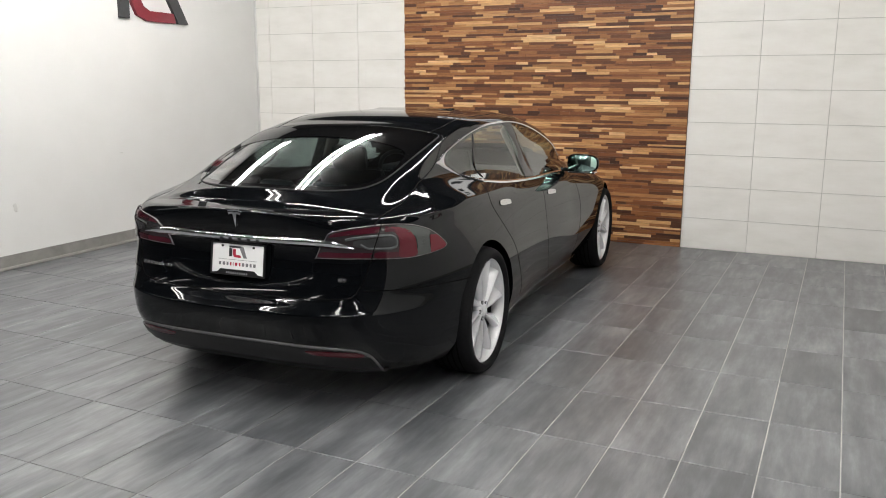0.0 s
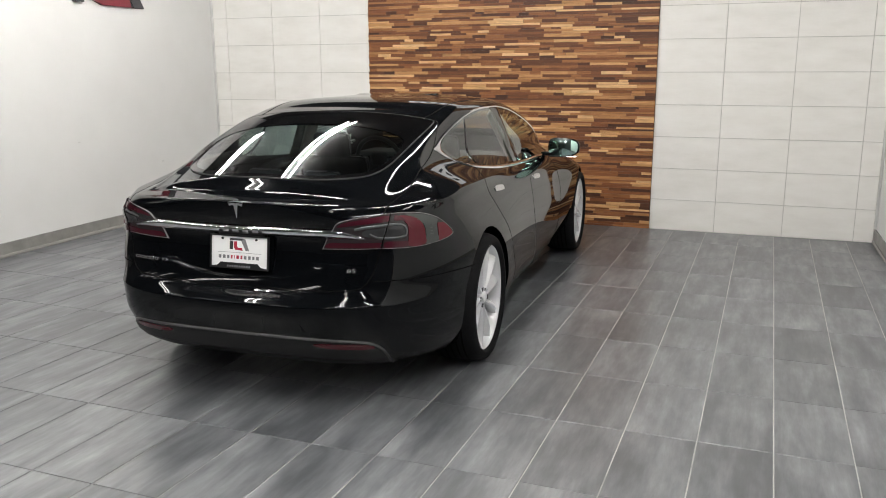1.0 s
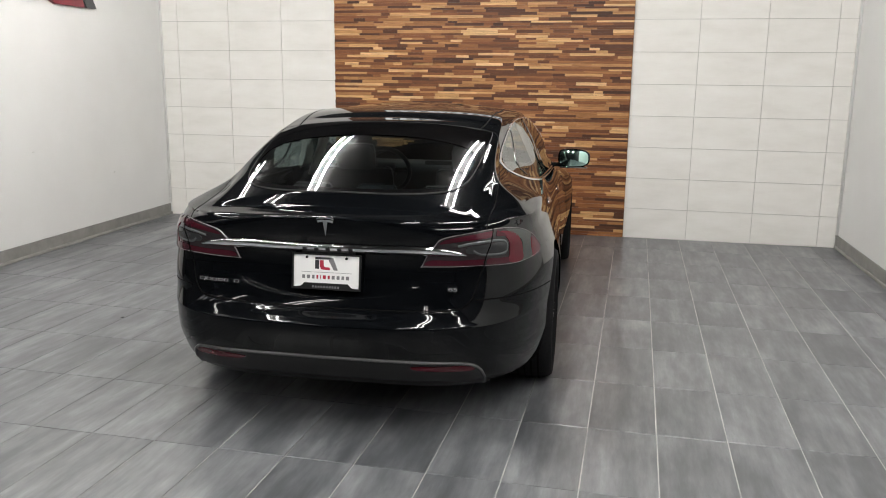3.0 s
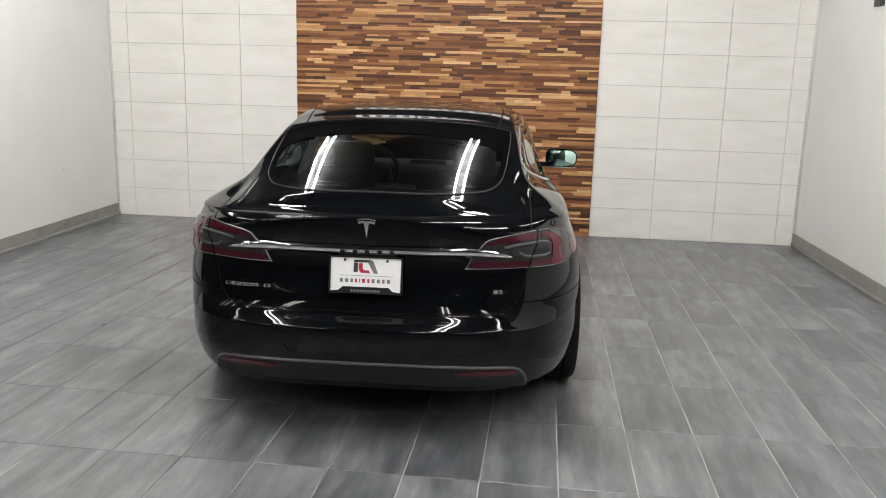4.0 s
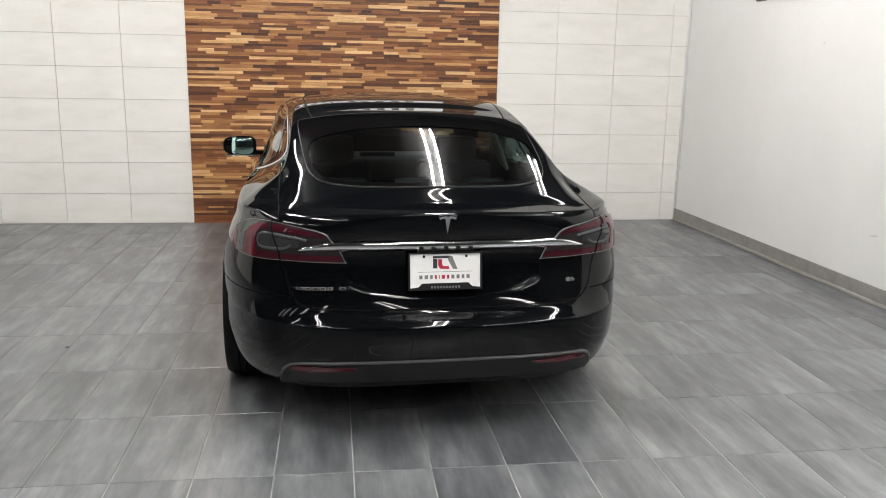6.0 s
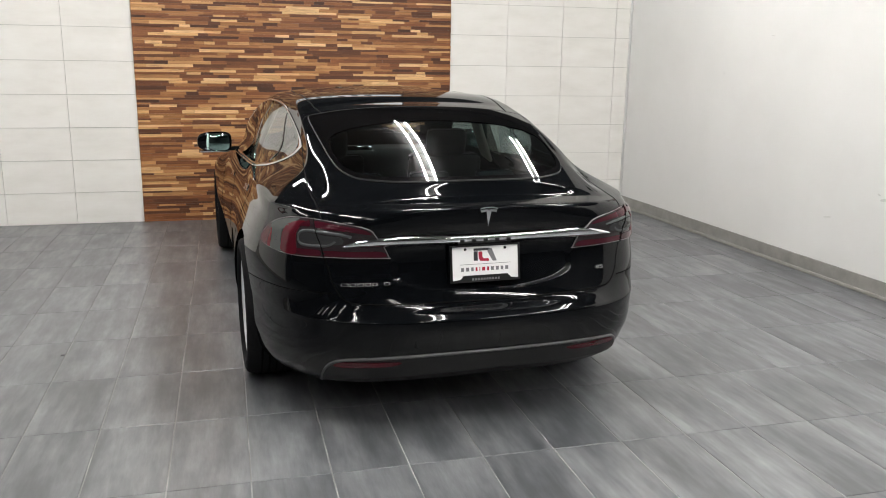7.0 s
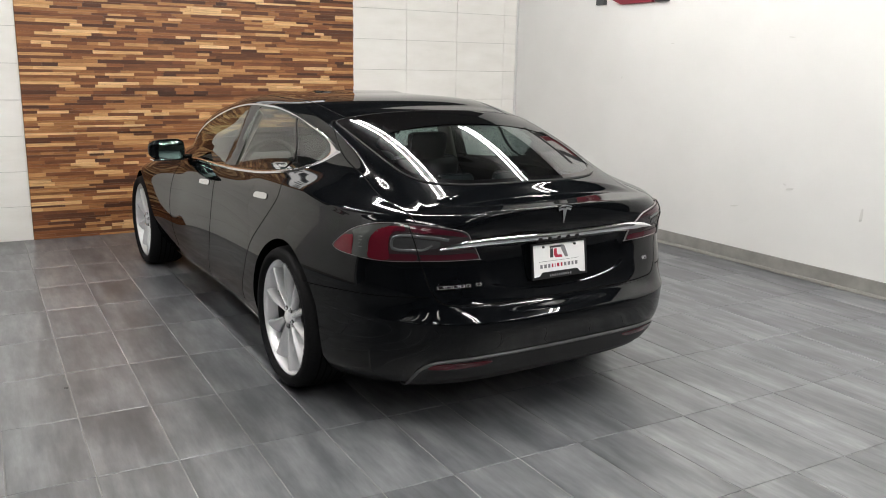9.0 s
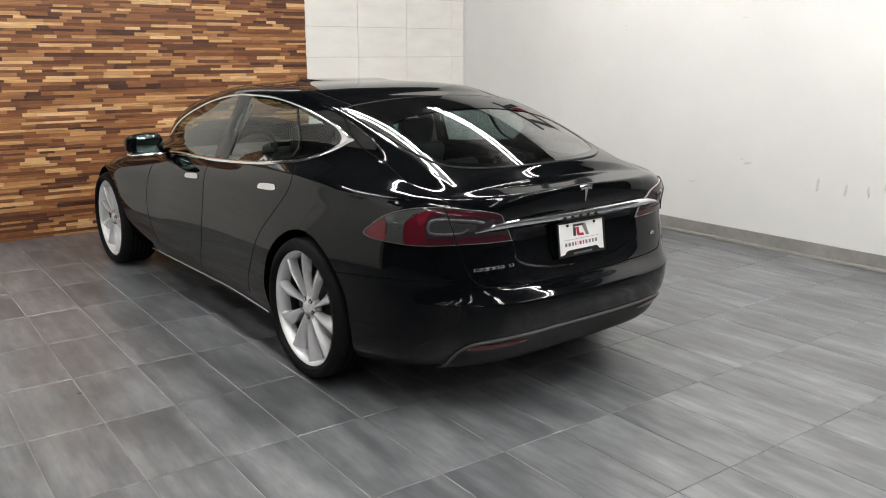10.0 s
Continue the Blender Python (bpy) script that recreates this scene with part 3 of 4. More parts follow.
REAR_GLASS = spline(mirrored([(0.0, -0.662), (0.12, -0.660), (0.24, -0.645), (0.35, -0.614), (0.44, -0.568), (0.502, -0.512), (0.544, -0.42), (0.564, -0.30), (0.577, -0.13), (0.586, 0.04),
                              (0.588, 0.15), (0.576, 0.208), (0.50, 0.206), (0.36, 0.200), (0.18, 0.197), (0.0, 0.197)]), 6)
REAR_CLEAR = spline(mirrored([(0.0, -0.630), (0.12, -0.628), (0.235, -0.612), (0.34, -0.581), (0.428, -0.537), (0.488, -0.482), (0.525, -0.400), (0.542, -0.310), (0.548, -0.225), (0.540, -0.150),
                              (0.508, -0.100), (0.44, -0.072), (0.35, -0.058), (0.24, -0.048), (0.12, -0.042), (0.0, -0.040)]), 6)
TRIM_OUT = spline([(2.25, 0.930), (1.75, 0.934), (1.20, 0.947), (0.72, 0.978), (0.46, 1.006), (0.30, 1.032), (0.16, 1.088), (0.058, 1.134), (0.018, 1.150), (0.055, 1.164), (0.17, 1.206), (0.36, 1.254), (0.56, 1.296), (0.80, 1.326), (1.02, 1.333), (1.25, 1.328),
                   (1.50, 1.292), (1.73, 1.232), (1.94, 1.152), (2.12, 1.045)], 6)
SIDE_GLASS = spline([(2.18, 0.951), (1.75, 0.953), (1.20, 0.966), (0.72, 0.996), (0.465, 1.023), (0.315, 1.047), (0.20, 1.091), (0.150, 1.120), (0.128, 1.147), (0.150, 1.173), (0.21, 1.203), (0.372, 1.244), (0.565, 1.286), (0.80, 1.316), (1.02, 1.323), (1.24, 1.318),
                     (1.49, 1.282), (1.712, 1.223), (1.915, 1.144), (2.08, 1.042)], 6)
WIND = spline([(0.0, 2.665), (0.45, 2.60), (0.66, 2.42), (0.66, 2.15), (0.58, 1.90), (0.3, 1.82), (0.0, 1.80), (-0.3, 1.82), (-0.58, 1.90), (-0.66, 2.15), (-0.66, 2.42), (-0.45, 2.60)], 5)


def inside(poly, x, y, shrink=1.0):
    c = sum(poly, Vector((0, 0))) / len(poly)
    hit, n = False, len(poly)
    for i in range(n):
        a, b = c + (poly[i] - c) * shrink, c + (poly[(i + 1) % n] - c) * shrink
        if (a.y > y) != (b.y > y) and x < (b.x - a.x) * (y - a.y) / (b.y - a.y) + a.x:
            hit = not hit
    return hit


def make_body():
    keep = shell.copy()
    me = bpy.data.meshes.new("body")
    keep.to_mesh(me)
    keep.free()
    ob = new("body", me)
    # wheel arches
    cut = bmesh.new()
    for v in (0.03, 2.99):
        bmesh.ops.create_cone(cut, cap_ends=True, segments=64, radius1=0.379, radius2=0.379, depth=3, matrix=pose(0, v, 0.365, 0, 90, 0))
    cme = bpy.data.meshes.new("cutter")
    cut.to_mesh(cme)
    cut.free()
    cutter = new("cutter", cme)
    md = ob.modifiers.new("arch", "BOOLEAN")
    md.operation, md.object, md.solver = "DIFFERENCE", cutter, "EXACT"
    done = bpy.data.meshes.new_from_object(ob.evaluated_get(bpy.context.evaluated_depsgraph_get()))
    bpy.data.objects.remove(ob)
    bpy.data.objects.remove(cutter)
    bm = bmesh.new()
    bm.from_mesh(done)
    bm.normal_update()
    out = []
    for f in bm.faces:
        c = f.calc_center_median()
        if c.z > 0.97 and abs(f.normal.z) > 0.1 and (inside(REAR_CLEAR, c.x, c.y, 0.99) or inside(WIND, c.x, c.y, 0.95)):
            out.append(f)
        elif 0.94 < c.z < 1.34 and abs(c.x) > 0.5 and abs(f.normal.x) > 0.4 and inside(SIDE_GLASS, c.y, c.z, 0.94):
            out.append(f)
        elif len(f.verts) > 40 and c.z < 0.3:
            out.append(f)
        elif math.hypot(c.y - 0.03, c.z - 0.365) < 0.375 or math.hypot(c.y - 2.99, c.z - 0.365) < 0.375:
            out.append(f)
    bmesh.ops.delete(bm, geom=out, context="FACES")
    body = part("body", bm, M_PAINT, car, "glossy black painted body shell", True)
    body.data.set_sharp_from_angle(angle=radians(40))
    return body


make_body()


def underside():
    bm = bmesh.new()
    box(bm, (-0.64, -0.55, 0.17), (0.64, 3.5, 0.24), 0.02)
    part("underbody", bm, M_SATIN, car)
    for s in (-1, 1):
        for v in (0.03, 2.99):
            bm = bmesh.new()
            n, r = 24, 0.381
            rows = []
            for i in range(n + 1):
                a = radians(2 + 176 * i / n)
                y, z = v + r * math.cos(a), 0.365 + r * math.sin(a)
                rows.append([bm.verts.new((s * x, y, z)) for x in (0.45, min(0.94, on_side(y, max(z, 0.30))[0].x - 0.012))])
            for a, b in zip(rows, rows[1:]):
                bm.faces.new((a[0], a[1], b[1], b[0]))
            bm.faces.new([p[0] for p in rows])
            part("wheel_liner", bm, M_SATIN, car)


underside()

# ---- car glass and trim ----
part("rear_window", patch(REAR_GLASS, on_top, 0.004, 12), M_REARGLASS, car, "dark tinted rear window", True)
def ring_patch(outer, inner, put, lift, steps=4, edge=None, side=0):
    """A skin between two outlines of equal count; edge sinks its rims, side tells which flank it faces."""
    bm = bmesh.new()
    loops = [[bm.verts.new(put(*(a + (b - a) * k / steps), edge if edge is not None and k in (0, steps) else lift)[0]) for a, b in zip(outer, inner)] for k in range(steps + 1)]
    n = len(outer)
    for a, b in zip(loops, loops[1:]):
        for j in range(n):
            bm.faces.new((a[j], a[(j + 1) % n], b[(j + 1) % n], b[j]))
    bm.normal_update()
    if sum(f.normal.x * side if side else f.normal.z for f in bm.faces) < 0:
        bmesh.ops.reverse_faces(bm, faces=bm.faces)
    return bm


part("rear_window_border", ring_patch(REAR_GLASS, REAR_CLEAR, on_top, 0.0062, 8), M_FRIT, car, "black printed glass border", True)
part("rear_window_seal", ribbon(REAR_GLASS, on_top, 0.005, 0.0072, True), M_RUBBER, car)
part("windscreen", patch(WIND, on_top, 0.004, 6), M_SIDEGLASS, car, "", True)
part("roof_seam", ribbon(spline([(-0.580, 0.222), (-0.50, 0.226), (-0.25, 0.218), (0, 0.216), (0.25, 0.218), (0.50, 0.226), (0.580, 0.222)], 6, False), on_top, 0.009, 0.001), M_SEAM, car)
for s in (-1, 1):
    part("roof_seam", ribbon(spline([(s * 0.515, 0.225), (s * 0.535, 0.42), (s * 0.545, 0.7), (s * 0.545, 1.0), (s * 0.53, 1.3)], 6, False), on_top, 0.010, 0.001), M_SEAM, car)
for s in (-1, 1):
    tail, flank = both(s)
    part("side_window", patch(SIDE_GLASS, flank, 0.003, 6), M_SIDEGLASS, car, "clear side glass", True)
    part("window_trim", ring_patch(TRIM_OUT, SIDE_GLASS, flank, 0.006, 3, 0.0015, s), M_BRUSHED, car, "bright satin chrome window surround, widening to a point at its rear corner", True)
    part("door_pillar", patch([Vector(p) for p in ((1.095, 0.974), (1.285, 0.966), (1.195, 1.320), (1.045, 1.320))], flank, 0.006, 3), M_GLOSSBLACK, car, "", True)
    part("quarter_divider", ribbon([Vector((0.425 + 0.135 * i / 6, 1.036 + 0.240 * i / 6)) for i in range(7)], flank, 0.02, 0.006), M_GLOSSBLACK, car)
    for seam in ([(1.30, 0.930), (1.272, 0.85), (1.252, 0.73), (1.247, 0.60), (1.272, 0.47), (1.33, 0.34), (1.37, 0.26)],
                 [(0.34, 1.022), (0.265, 0.985), (0.247, 0.94), (0.29, 0.85), (0.395, 0.729), (0.477, 0.639), (0.57, 0.47), (0.625, 0.37), (0.64, 0.30)],
                 [(2.06, 0.90), (2.14, 0.80), (2.16, 0.60), (2.12, 0.45), (2.04, 0.33)]):
        part("door_seam", ribbon(spline(seam, 6, False), flank, 0.007, 0.0008), M_SEAM, car)
    part("sill_trim", ribbon([Vector((0.50 + i * 0.1, 0.212)) for i in range(20)], flank, 0.013, 0.006), M_BRUSHED, car, "thin bright sill strip", True)
    part("bumper_seam", ribbon(spline([(71, 0.598), (57, 0.618), (45, 0.629), (38.5, 0.634), (35.0, 0.634)], 5, False), tail, 0.006, 0.0008), M_SEAM, car)
    for v, zz in ((0.485, 0.892), (1.455, 0.843)):
        part("door_handle", patch(spline([(v - 0.092, zz + 0.006), (v - 0.080, zz - 0.010), (v + 0.062, zz - 0.019), (v + 0.093, zz - 0.015), (v + 0.080, zz + 0.006), (v - 0.06, zz + 0.018)], 4), flank, 0.004, 3, -0.002), M_BRUSHED, car, "flush satin chrome door handle", True, 40)
    # lamps
    LAMP = spline([(23.8, 0.776), (24.0, 0.774), (29.5, 0.777), (36, 0.781), (43, 0.777), (47.3, 0.776), (52, 0.780), (56.8, 0.787), (59.2, 0.803), (57.8, 0.833), (53.7, 0.884), (49.3, 0.914), (45, 0.928), (40.3, 0.932), (35.4, 0.927), (30, 0.914), (27.3, 0.898), (26.3, 0.870), (24.7, 0.815)], 5)
    lamp = part("tail_lamp", patch(LAMP, tail, 0.006, 6, -0.004), M_LENSDARK, car, "smoked red tail lamp", True, 40)
    # pale ribbon paints the highlight along the lamp's rim
    part("lamp_outline", ribbon(LAMP, tail, 0.0034, 0.0078, True), M_EDGEGLINT, lamp, "thin pale line for the highlight along the lamp edge", True)
    for name, lift, mat, label, pts in (
            ("side_marker", 0.009, M_LENSAMBER, "red side marker", [(53.0, 0.785), (55.2, 0.788), (57.3, 0.791), (58.6, 0.803), (57.3, 0.833), (55.4, 0.858), (54.0, 0.862), (52.9, 0.862), (52.9, 0.824)]),
            ("clear_section", 0.009, M_LENSGREY, "grey clear lens section", [(48.5, 0.782), (52.6, 0.785), (52.5, 0.824), (52.5, 0.864), (53.0, 0.882), (49.6, 0.907), (45.5, 0.921), (43.2, 0.924), (46.4, 0.907), (48.2, 0.865), (48.6, 0.82)]),
            ("brake_light", 0.009, M_LENSRED, "red light block", [(43.8, 0.783), (48.2, 0.783), (48.4, 0.82), (48.0, 0.862), (46.2, 0.902), (43.0, 0.918), (41.6, 0.916), (43.4, 0.88), (43.7, 0.83)]),
            ("lower_light", 0.009, M_LENSBAND, "red lower light band", [(24.6, 0.781), (30, 0.783), (36.7, 0.786), (36.8, 0.797), (36.9, 0.809), (31, 0.806), (25.6, 0.804)]),
            ("lower_light", 0.009, M_LENSBAND, "red lower light band", [(38.0, 0.786), (41, 0.784), (43.4, 0.784), (43.5, 0.796), (43.5, 0.808), (41, 0.810), (38.1, 0.810)]),
            ("upper_light", 0.009, M_LENSBAND, "red upper light band", [(27.4, 0.882), (32, 0.893), (38.6, 0.901), (39.0, 0.912), (39.3, 0.924), (35, 0.919), (30, 0.906), (28.0, 0.896)]),
            ("upper_light", 0.009, M_LENSBAND, "red upper light band", [(40.2, 0.903), (42.2, 0.900), (43.2, 0.890), (42.6, 0.908), (41.2, 0.921), (40.6, 0.924)]),
            ("guide_well", 0.0085, M_GUIDEDARK, "dark grey recess", [(33.5, 0.838), (37.4, 0.836), (41.0, 0.834), (42.6, 0.842), (42.5, 0.868), (41.0, 0.878), (36.6, 0.876), (33.2, 0.868)])):
        part(name, patch(spline(pts, 4), tail, lift, 4, 0.0), mat, lamp, label, True, 40)
    part("light_guide", ribbon(spline([(31.2, 0.872), (33.5, 0.880), (36.5, 0.885), (40.0, 0.887), (42.2, 0.880), (43.0, 0.862), (42.9, 0.836), (41.6, 0.827), (39.4, 0.827), (37.0, 0.829), (35.6, 0.838), (34.6, 0.852)], 5, False), tail, 0.015, 0.0098), M_GUIDE, lamp, "pale curved light guide", True)
    for k in range(4):
        part("lens_rib", ribbon([Vector((50.0 + 1.0 * i / 3, 0.822 + 0.014 * k)) for i in range(4)], tail, 0.0035, 0.0105), M_GUIDE, lamp)
    part("lamp_joint", ribbon(spline([(37.1, 0.776), (37.6, 0.82), (38.2, 0.865), (39.0, 0.905), (39.7, 0.934)], 4, False), tail, 0.006, 0.012), M_SEAM, lamp)
    # reflectors
    part("reflector", patch(spline([(35.0, 0.326), (33.2, 0.344), (28, 0.347), (21.0, 0.341), (21.8, 0.327), (25, 0.320), (33.3, 0.318)], 4), tail, 0.009, 3, -0.003), M_REFLECT, car, "red bumper reflector", True, 40)


def tail_frame(phi, z, lift=0.0):
    """A pose on the tail whose -y looks out along the surface's normal."""
    p, nrm = on_tail(phi, z, lift)
    y = -nrm
    x = y.cross(Vector((0, 0, 1))).normalized()
    m = Matrix((x, y, x.cross(y))).transposed().to_4x4()
    m.translation = p
    return m


# tail details
def tail_line(pts, n=6):
    return spline(pts, n, False)


part("lid_seam", ribbon(tail_line([(-37.1, 0.775), (-36.0, 0.72), (-34.8, 0.665), (-33.2, 0.622), (-31.2, 0.599), (-26, 0.590), (-15, 0.584), (0, 0.582), (15, 0.584), (26, 0.590), (31.2, 0.599), (33.2, 0.622), (34.8, 0.665), (36.0, 0.72), (37.1, 0.775)]), on_tail, 0.007, 0.0008), M_SEAM, car)
part("lid_lip", ribbon(tail_line([(-31.0, 0.592), (-26, 0.583), (-15, 0.577), (0, 0.575), (15, 0.577), (26, 0.583), (31.0, 0.592)]), on_tail, 0.006, 0.0016), M_PAINT, car, "", True)
for s in (-1, 1):
    part("lid_seam", ribbon(spline([(s * 0.684, -0.775), (s * 0.686, -0.73), (s * 0.684, -0.65), (s * 0.687, -0.52), (s * 0.685, -0.42), (s * 0.678, -0.27), (s * 0.664, -0.14), (s * 0.645, 0.01), (s * 0.625, 0.14), (s * 0.604, 0.21), (s * 0.582, 0.232)], 6, False), on_top, 0.007, 0.0008), M_SEAM, car)
chrome_bar = part("chrome_bar", ribbon(tail_line([(-33.2, 0.829), (-29.5, 0.840), (-24, 0.844), (-15, 0.841), (0, 0.838), (15, 0.841), (24, 0.844), (29.5, 0.840), (33.2, 0.829)], 10), on_tail, 0.043, 0.014, taper=lambda t: min(1, 0.10 + 5 * min(t, 1 - t))), M_BARCHROME, car, "bright chrome tail strip with small dark marks", True)
 
def band(top, low, put, lift, rows=5):
    """A skin between two paths of equal length on the shell."""
    bm = bmesh.new()
    grid = [[bm.verts.new(put(*(a + (b - a) * k / rows), lift)[0]) for k in range(rows + 1)] for a, b in zip(top, low)]
    for a, b in zip(grid, grid[1:]):
        for j in range(rows):
            bm.faces.new((a[j], b[j], b[j + 1], a[j + 1]))
    bm.normal_update()
    if sum(f.normal.y for f in bm.faces) > 0:
        bmesh.ops.reverse_faces(bm, faces=bm.faces)
    return bm


PHIS = [-41.2 + 82.4 * i / 60 for i in range(61)]
EDGE = hermite((0, 20, 28, 31, 33.4, 35.4, 37.4, 38.9, 40.4, 41.2), (0.363, 0.365, 0.362, 0.358, 0.350, 0.333, 0.299, 0.258, 0.219, 0.206))
top_edge = [Vector((p, float(EDGE(abs(p))))) for p in PHIS]
low_edge = [Vector((p, min(0.262 - 0.042 * ease((abs(p) - 30) / 11), float(EDGE(abs(p))) - 0.006))) for p in PHIS]
part("diffuser", band(top_edge, low_edge, on_tail, 0.006), M_SATIN, car, "satin dark grey lower bumper", True)
part("lower_lip", band(low_edge, [Vector((p, 0.194)) for p in PHIS], on_tail, 0.004, 3), M_SATIN, car, "", True)
part("diffuser_edge", ribbon(top_edge, on_tail, 0.011, 0.011), M_GREYEDGE, car, "thin grey bumper edge", True)


for s in (-1, 1):
    tab = part("bumper_tab", boxed((-0.022, -0.006, -0.030), (0.022, 0.012, 0.012), 0.004, 2), M_SATIN, car, "small black flap under the bumper")
    tab.matrix_basis = tail_frame(s * 40.6, 0.220)


# ---- wheels ----
def lathe(profile, seg, mat_name=None, axis_x=True):
    bm = bmesh.new()
    rows = []
    for i in range(seg):
        a = 2 * math.pi * i / seg
        rows.append([bm.verts.new((x, r * math.cos(a), r * math.sin(a))) for x, r in profile])
    for i in range(seg):
        a, b = rows[i], rows[(i + 1) % seg]
        for j in range(len(profile) - 1):
            bm.faces.new((a[j], b[j], b[j + 1], a[j + 1]))
    bmesh.ops.recalc_face_normals(bm, faces=bm.faces)
    return bm


def blade(k, n):
    """One turbine spoke: slim at the hub, fanning out to a broad, twisted tip with a raised leading edge."""
    bm = bmesh.new()
    rows = []
    for i in range(13):
        t = i / 12
        r = 0.040 + 0.238 * t
        mid = 2 * math.pi * k / n + 0.42 * t - 0.30 * t * t
        lead = 0.0095 + 0.013 * ease(t / 0.8) + 0.012 * t * t          # half widths either side of the ridge
        trail = 0.0085 + 0.024 * ease((t - 0.25) / 0.75) + 0.010 * t
        out = 0.092 + 0.006 * math.sin(math.pi * t) + 0.012 * t
        ring = [(out - 0.010 - 0.006 * t, -lead), (out + 0.001, -lead * 0.72), (out + 0.002, -lead * 0.25), (out - 0.003 - 0.003 * t, trail * 0.15), (out - 0.008 - 0.012 * t, trail * 0.55), (out - 0.012 - 0.030 * t, trail)]
        back = [(x - 0.020 - 0.012 * t, a * 0.9) for x, a in ring[::-1]]
        rows.append([bm.verts.new((x, r * math.cos(mid + a / r), r * math.sin(mid + a / r))) for x, a in ring + back])
    m = len(rows[0])
    for a, b in zip(rows, rows[1:]):
        for j in range(m):
            bm.faces.new((a[j], b[j], b[(j + 1) % m], a[(j + 1) % m]))
    bm.faces.new(rows[0])
    bm.faces.new(rows[-1][::-1])
    bmesh.ops.recalc_face_normals(bm, faces=bm.faces)
    return bm


def make_wheel(name):
    """A wheel whose outer face looks along +x; its middle is the hub."""
    w = part(name, lathe([(-0.115, 0.270), (-0.125, 0.300), (-0.118, 0.333), (-0.09, 0.347), (-0.055, 0.351), (0, 0.352), (0.055, 0.351), (0.098, 0.348), (0.126, 0.337), (0.138, 0.318), (0.137, 0.300), (0.128, 0.289), (0.112, 0.284)], 72), M_TYRE, car, "low-profile black tyre on a silver alloy", True)
    for r in (0.296, 0.3035, 0.330):
        part("sidewall_ring", lathe([(0.1368 - 0.0005 * (r > 0.32) * 8, r - 0.0012), (0.1392 - 0.0005 * (r > 0.32) * 8, r), (0.1368 - 0.0005 * (r > 0.32) * 8, r + 0.0012)], 64), M_TYRE, w, "", True)
    for x in (-0.07, -0.035, 0.0, 0.035, 0.07):
        part("tread_groove", lathe([(x - 0.0045, 0.3522), (x, 0.3526), (x + 0.0045, 0.3522)], 64), M_SEAM, w)
    part("rim", lathe([(0.050, 0.262), (0.095, 0.268), (0.108, 0.274), (0.117, 0.2795), (0.119, 0.2835), (0.116, 0.2865), (0.104, 0.2865)], 72), M_ALLOY, w, "silver alloy rim", True)
    part("brake_disc", lathe([(0.010, 0.03), (0.010, 0.165), (0.004, 0.178), (-0.006, 0.178), (-0.02, 0.03)], 48), M_DISC, w, "dull steel brake disc", True)
    # barrel coloured dark for the shade inside the wheel
    part("barrel", lathe([(0.051, 0.2625), (0.0, 0.256), (-0.060, 0.252), (-0.098, 0.258)], 56), M_DISC, w, "inner barrel coloured dark for the shade between spokes", True)
    # added dark disc standing for the shade behind the spokes
    part("dark_back_disc", lathe([(-0.07, 0.2515), (-0.072, 0.02)], 40), M_SATIN, w)
    calliper = boxed((-0.045, -0.05, 0.105), (0.048, 0.05, 0.185), 0.012, 2)
    bmesh.ops.rotate(calliper, verts=calliper.verts, cent=(0, 0, 0), matrix=Matrix.Rotation(radians(72), 3, "X"))
    part("brake_calliper", calliper, M_ALLOYDARK, w)
    part("hub", lathe([(0.055, 0.064), (0.084, 0.062), (0.092, 0.054), (0.094, 0.036), (0.102, 0.033), (0.107, 0.026), (0.109, 0.014), (0.109, 0.001)], 36), M_ALLOY, w, "", True)
    for k in range(5):
        a = 2 * math.pi * (k + 0.5) / 5
        at = (0.093, 0.047 * math.cos(a), 0.047 * math.sin(a))
        bm = bmesh.new()
        bmesh.ops.create_cone(bm, cap_ends=True, segments=16, radius1=0.0125, radius2=0.0125, depth=0.006, matrix=Matrix.Translation(at) @ pose(0, 0, 0, 0, 90, 0))
        well = part("lug_well", bm, M_ALLOYDARK, w)
        bm = bmesh.new()
        bmesh.ops.create_cone(bm, cap_ends=True, segments=6, radius1=0.0095, radius2=0.008, depth=0.014, matrix=Matrix.Translation(at) @ pose(0.004, 0, 0, 0, 90, 0))
        part("lug_nut", bm, M_CHROME, well)
    for k in range(10):
        sp = part("spoke", blade(k, 10), M_ALLOY, w, "twisted silver turbine spoke", True)
        sp.data.set_sharp_from_angle(angle=radians(38))
    return w


wheel = make_wheel("wheel")
wheel.matrix_basis = pose(0.826, 0.045, 0.352)
for u, v, turn in ((0.822, 3.0, 0), (-0.826, 0.045, 180), (-0.822, 3.0, 180)):
    copy_thing(wheel, pose(u, v, 0.352, 0, 0, turn) @ pose(0, 0, 0, 17 + 11 * v, 0, 0))

